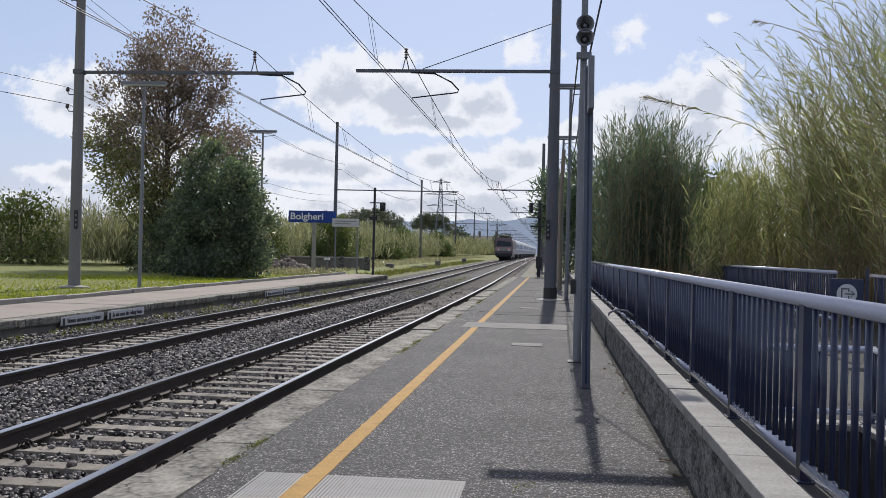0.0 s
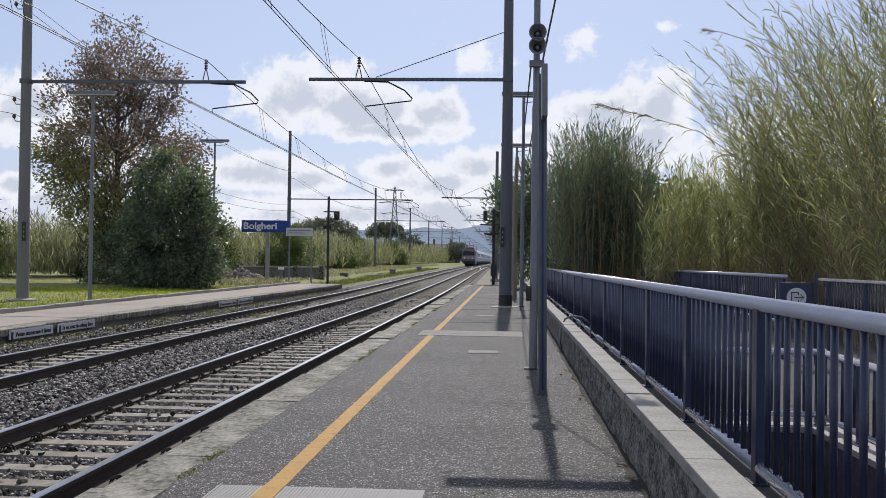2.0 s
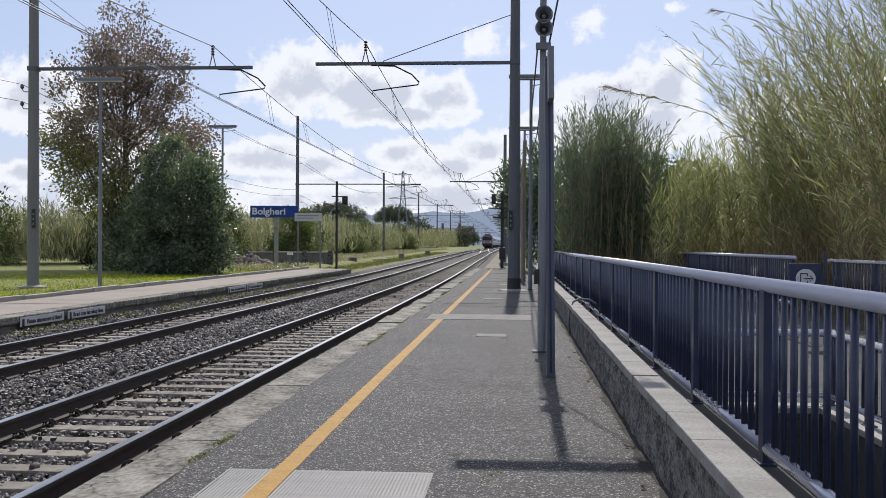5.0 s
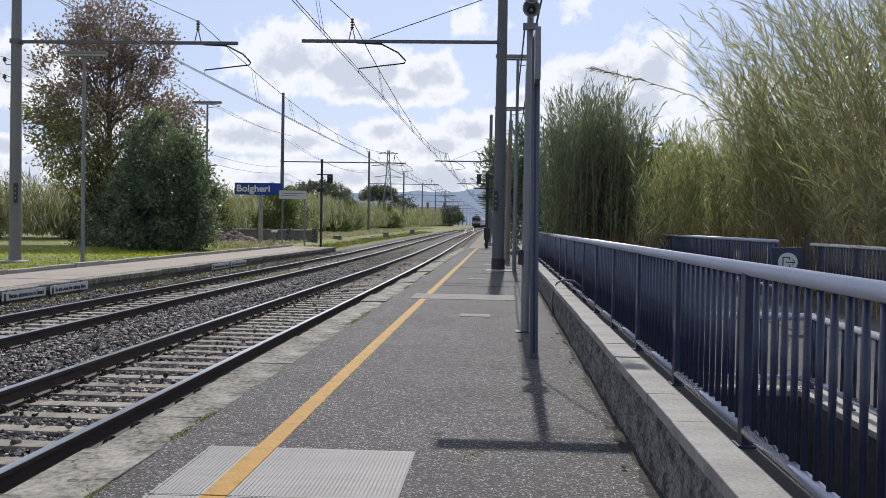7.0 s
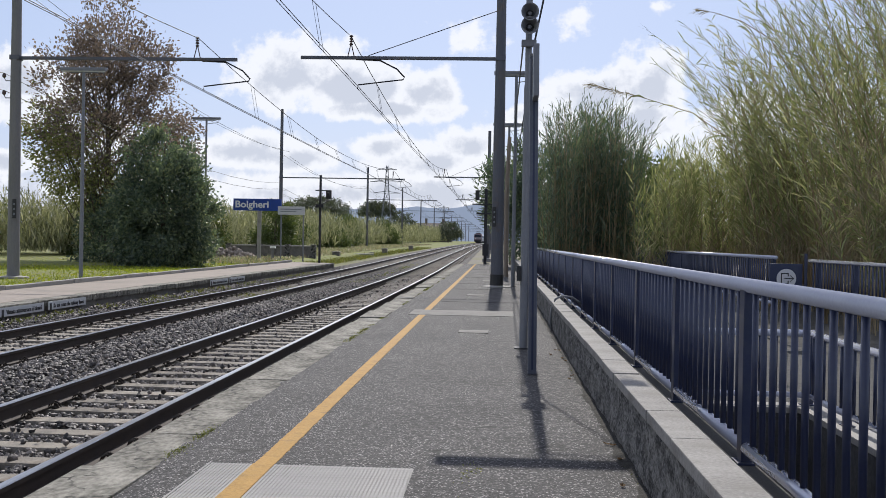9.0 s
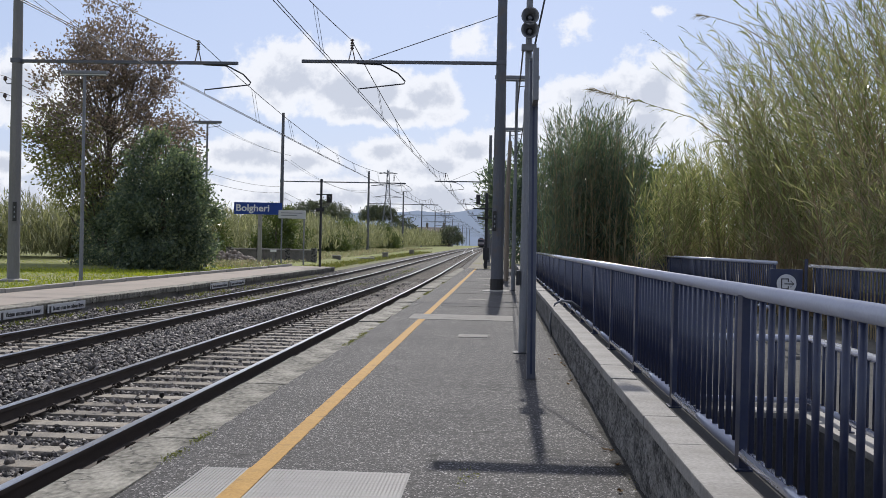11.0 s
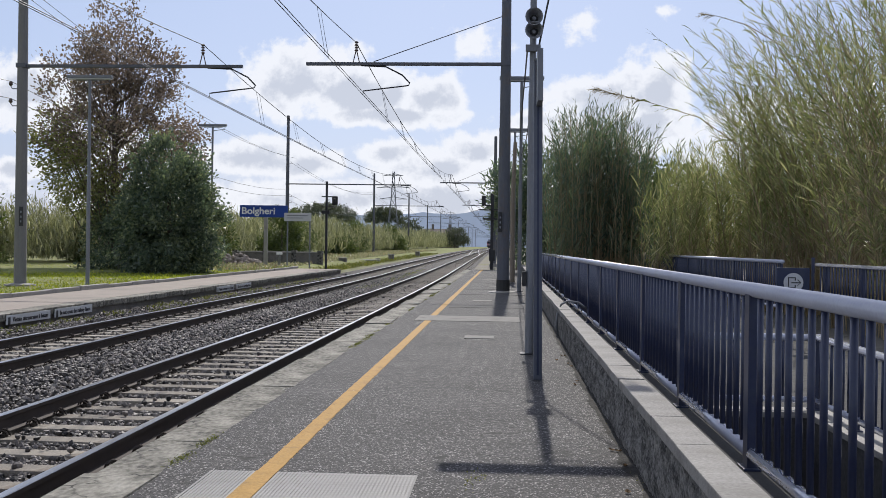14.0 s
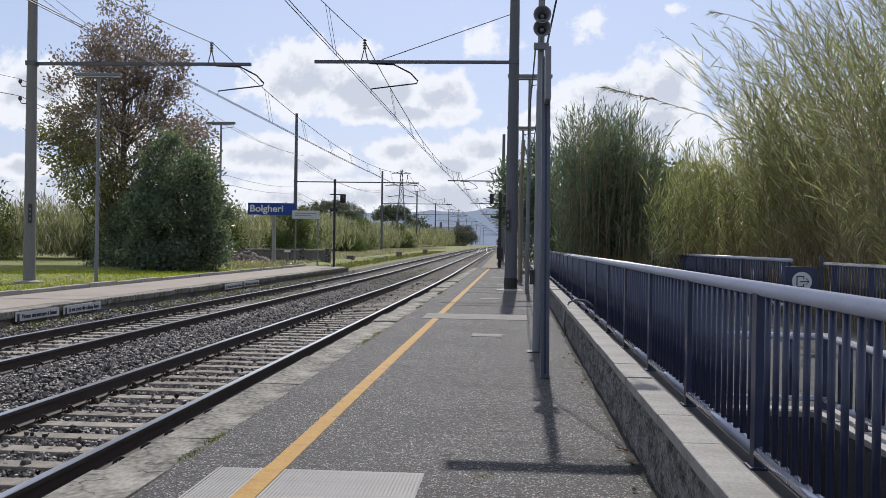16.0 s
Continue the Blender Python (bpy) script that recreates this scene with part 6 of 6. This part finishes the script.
plume_reed([(5.6, 20.0, 4.6), (5.15, 20.0, 5.3), (4.6, 20.0, 5.63), (4.05, 20.0, 5.80), (3.78, 20.0, 5.84)], "arching giant reed with a small feathery plume", 46)


# ---- the train ----
def coach_body(bm, w, h0, h1, l, round_r=0.45):
    prof = [(-w, h0), (w, h0), (w, h1 - 0.75), (w * 0.93, h1 - 0.38), (w * 0.72, h1 - 0.12), (w * 0.35, h1), (-w * 0.35, h1), (-w * 0.72, h1 - 0.12), (-w * 0.93, h1 - 0.38), (-w, h1 - 0.75)]
    a = [bm.verts.new((x, 0, z)) for x, z in prof]
    b = [bm.verts.new((x, l, z)) for x, z in prof]
    k = len(prof)
    for i in range(k):
        bm.faces.new((a[i], a[(i + 1) % k], b[(i + 1) % k], b[i]))
    bm.faces.new(a[::-1])
    bm.faces.new(b)
    bmesh.ops.recalc_face_normals(bm, faces=bm.faces)
    return bm


def wheels(t, ys):
    for y in ys:
        bg = part("bogie", boxm(-1.15, 1.15, y - 1.7, y + 1.7, 0.35, 0.85, bevel=0.06), M["iron"], t)
        for dy in (-1.25, 1.25):
            part("wheelset", tubem([(-0.85, y + dy, 0.46), (0.85, y + dy, 0.46)], 0.46, 14), M["iron"], bg)


def locomotive():
    t = thing("locomotive", (0, 0, 0), "dull red electric locomotive with a pale front band", "locomotive")
    bm = coach_body(bmesh.new(), 1.48, 1.0, 3.85, 17.0)
    for v in bm.verts:
        if v.co.y < 1 and v.co.z > 2.3:
            v.co.y += 0.32 * (v.co.z - 2.3)
    part("body", bm, M["loco_red"], t)
    part("front_band", boxm(-1.44, 1.44, -0.04, 0.06, 1.55, 2.25, bevel=0.02), M["loco_band"], t, "pale band across the front")
    part("side_band", boxm(1.475, 1.50, 0.4, 16.6, 1.2, 2.0), M["loco_band"], t)
    ws = bmesh.new()
    v = [ws.verts.new(q) for q in ((-1.25, 0.04, 2.42), (1.25, 0.04, 2.42), (1.12, 0.33, 3.30), (-1.12, 0.33, 3.30), (-1.25, 0.1, 2.42), (1.25, 0.1, 2.42), (1.12, 0.39, 3.30), (-1.12, 0.39, 3.30))]
    for q in ((0, 1, 2, 3), (4, 7, 6, 5), (0, 4, 5, 1), (3, 2, 6, 7), (0, 3, 7, 4), (1, 5, 6, 2)):
        ws.faces.new([v[i] for i in q])
    part("windscreen", ws, M["glass"], t, "dark windscreen")
    part("buffer_beam", boxm(-1.4, 1.4, -0.12, 0.3, 0.75, 1.2, bevel=0.04), M["iron"], t)
    part("skirt", boxm(-1.3, 1.3, 0.1, 16.9, 0.55, 1.0), M["iron"], t)
    for x in (-0.88, 0.88):
        part("buffer", tubem([(x, -0.12, 1.0), (x, -0.55, 1.0)], 0.2, 12), M["iron"], t)
        lamp = part("headlight", tubem([(x, -0.06, 1.75), (x, 0.05, 1.75)], 0.13, 12), M["white"], t)
        part("tail_light", tubem([(x, -0.075, 2.0), (x, -0.04, 2.0)], 0.075, 10), M["tail"], t, "red tail light")
    for y in (3.2, 13.2):
        pg = part("pantograph", boxm(-0.8, 0.8, y - 0.7, y + 0.7, 3.85, 4.1), M["iron"], t)
        part("pantograph_arm", tubem([(0, y + 0.6, 4.1), (0, y - 0.5, 4.35), (0, y + 0.4, 4.55)], 0.05, 6), M["iron"], pg)
        part("collector", tubem([(-0.85, y + 0.4, 4.48), (-0.6, y + 0.4, 4.58), (0.6, y + 0.4, 4.58), (0.85, y + 0.4, 4.48)], 0.05, 6), M["iron"], pg)
    wheels(t, (3.5, 13.4))
    return t


def coach(i):
    t = thing("railway_coach", (0, 0, 0), "pale grey railway coach with dark windows", "coach", "coaches of the train")
    part("body", coach_body(bmesh.new(), 1.42, 1.0, 3.9, 25.6), M["coach"], t)
    for s in (-1, 1):
        part("lower_band", boxm(min(s * 1.41, s * 1.432), max(s * 1.41, s * 1.432), 0.1, 25.5, 1.02, 1.85), M["coach_low"], t)
        for k in range(11):
            y = 2.6 + 1.95 * k
            part("window", boxm(min(s * 1.40, s * 1.437), max(s * 1.40, s * 1.437), y, y + 1.35, 2.1, 2.95), M["glass"], t)
    part("gangway", boxm(-0.6, 0.6, -0.55, 0.0, 1.1, 3.3, bevel=0.05), M["iron"], t)
    part("roof_unit", boxm(-0.7, 0.7, 8, 12, 3.88, 4.05, bevel=0.05), M["coach_low"], t)
    wheels(t, (3.4, 22.2))
    return t


def tail_mat():
    m = bpy.data.materials.new("tail_light_red")
    m.use_nodes = True
    b = m.node_tree.nodes["Principled BSDF"]
    b.inputs["Base Color"].default_value = (0.6, 0.02, 0.02, 1)
    b.inputs["Emission Color"].default_value = (1.0, 0.08, 0.05, 1)
    b.inputs["Emission Strength"].default_value = 0.7
    return m


M["tail"] = tail_mat()
LOCO = locomotive()
COACHES = [coach(0)]
for i in range(8):
    COACHES.append(copy_thing(COACHES[0], pose(0, 0, 0)))
TRAIN_START, TRAIN_SPEED = 172.0, 25.5


def motions():
    for k, ob in enumerate([LOCO] + COACHES):
        ahead = 0.0 if k == 0 else 17.6 + 26.3 * (k - 1)
        rows = []
        for t in (0, 1, 2, 3, 4, 5, 6, 7, 8, 9, 10, 11, 12, 13, 14, 15, 16):
            y = TRAIN_START + TRAIN_SPEED * t + ahead
            rows.append((t, pose(TRACKS[1] + shift_x(y), y, RAIL_Z + rise(y), 0, 0, 0)))
        walk(ob, rows)


motions()
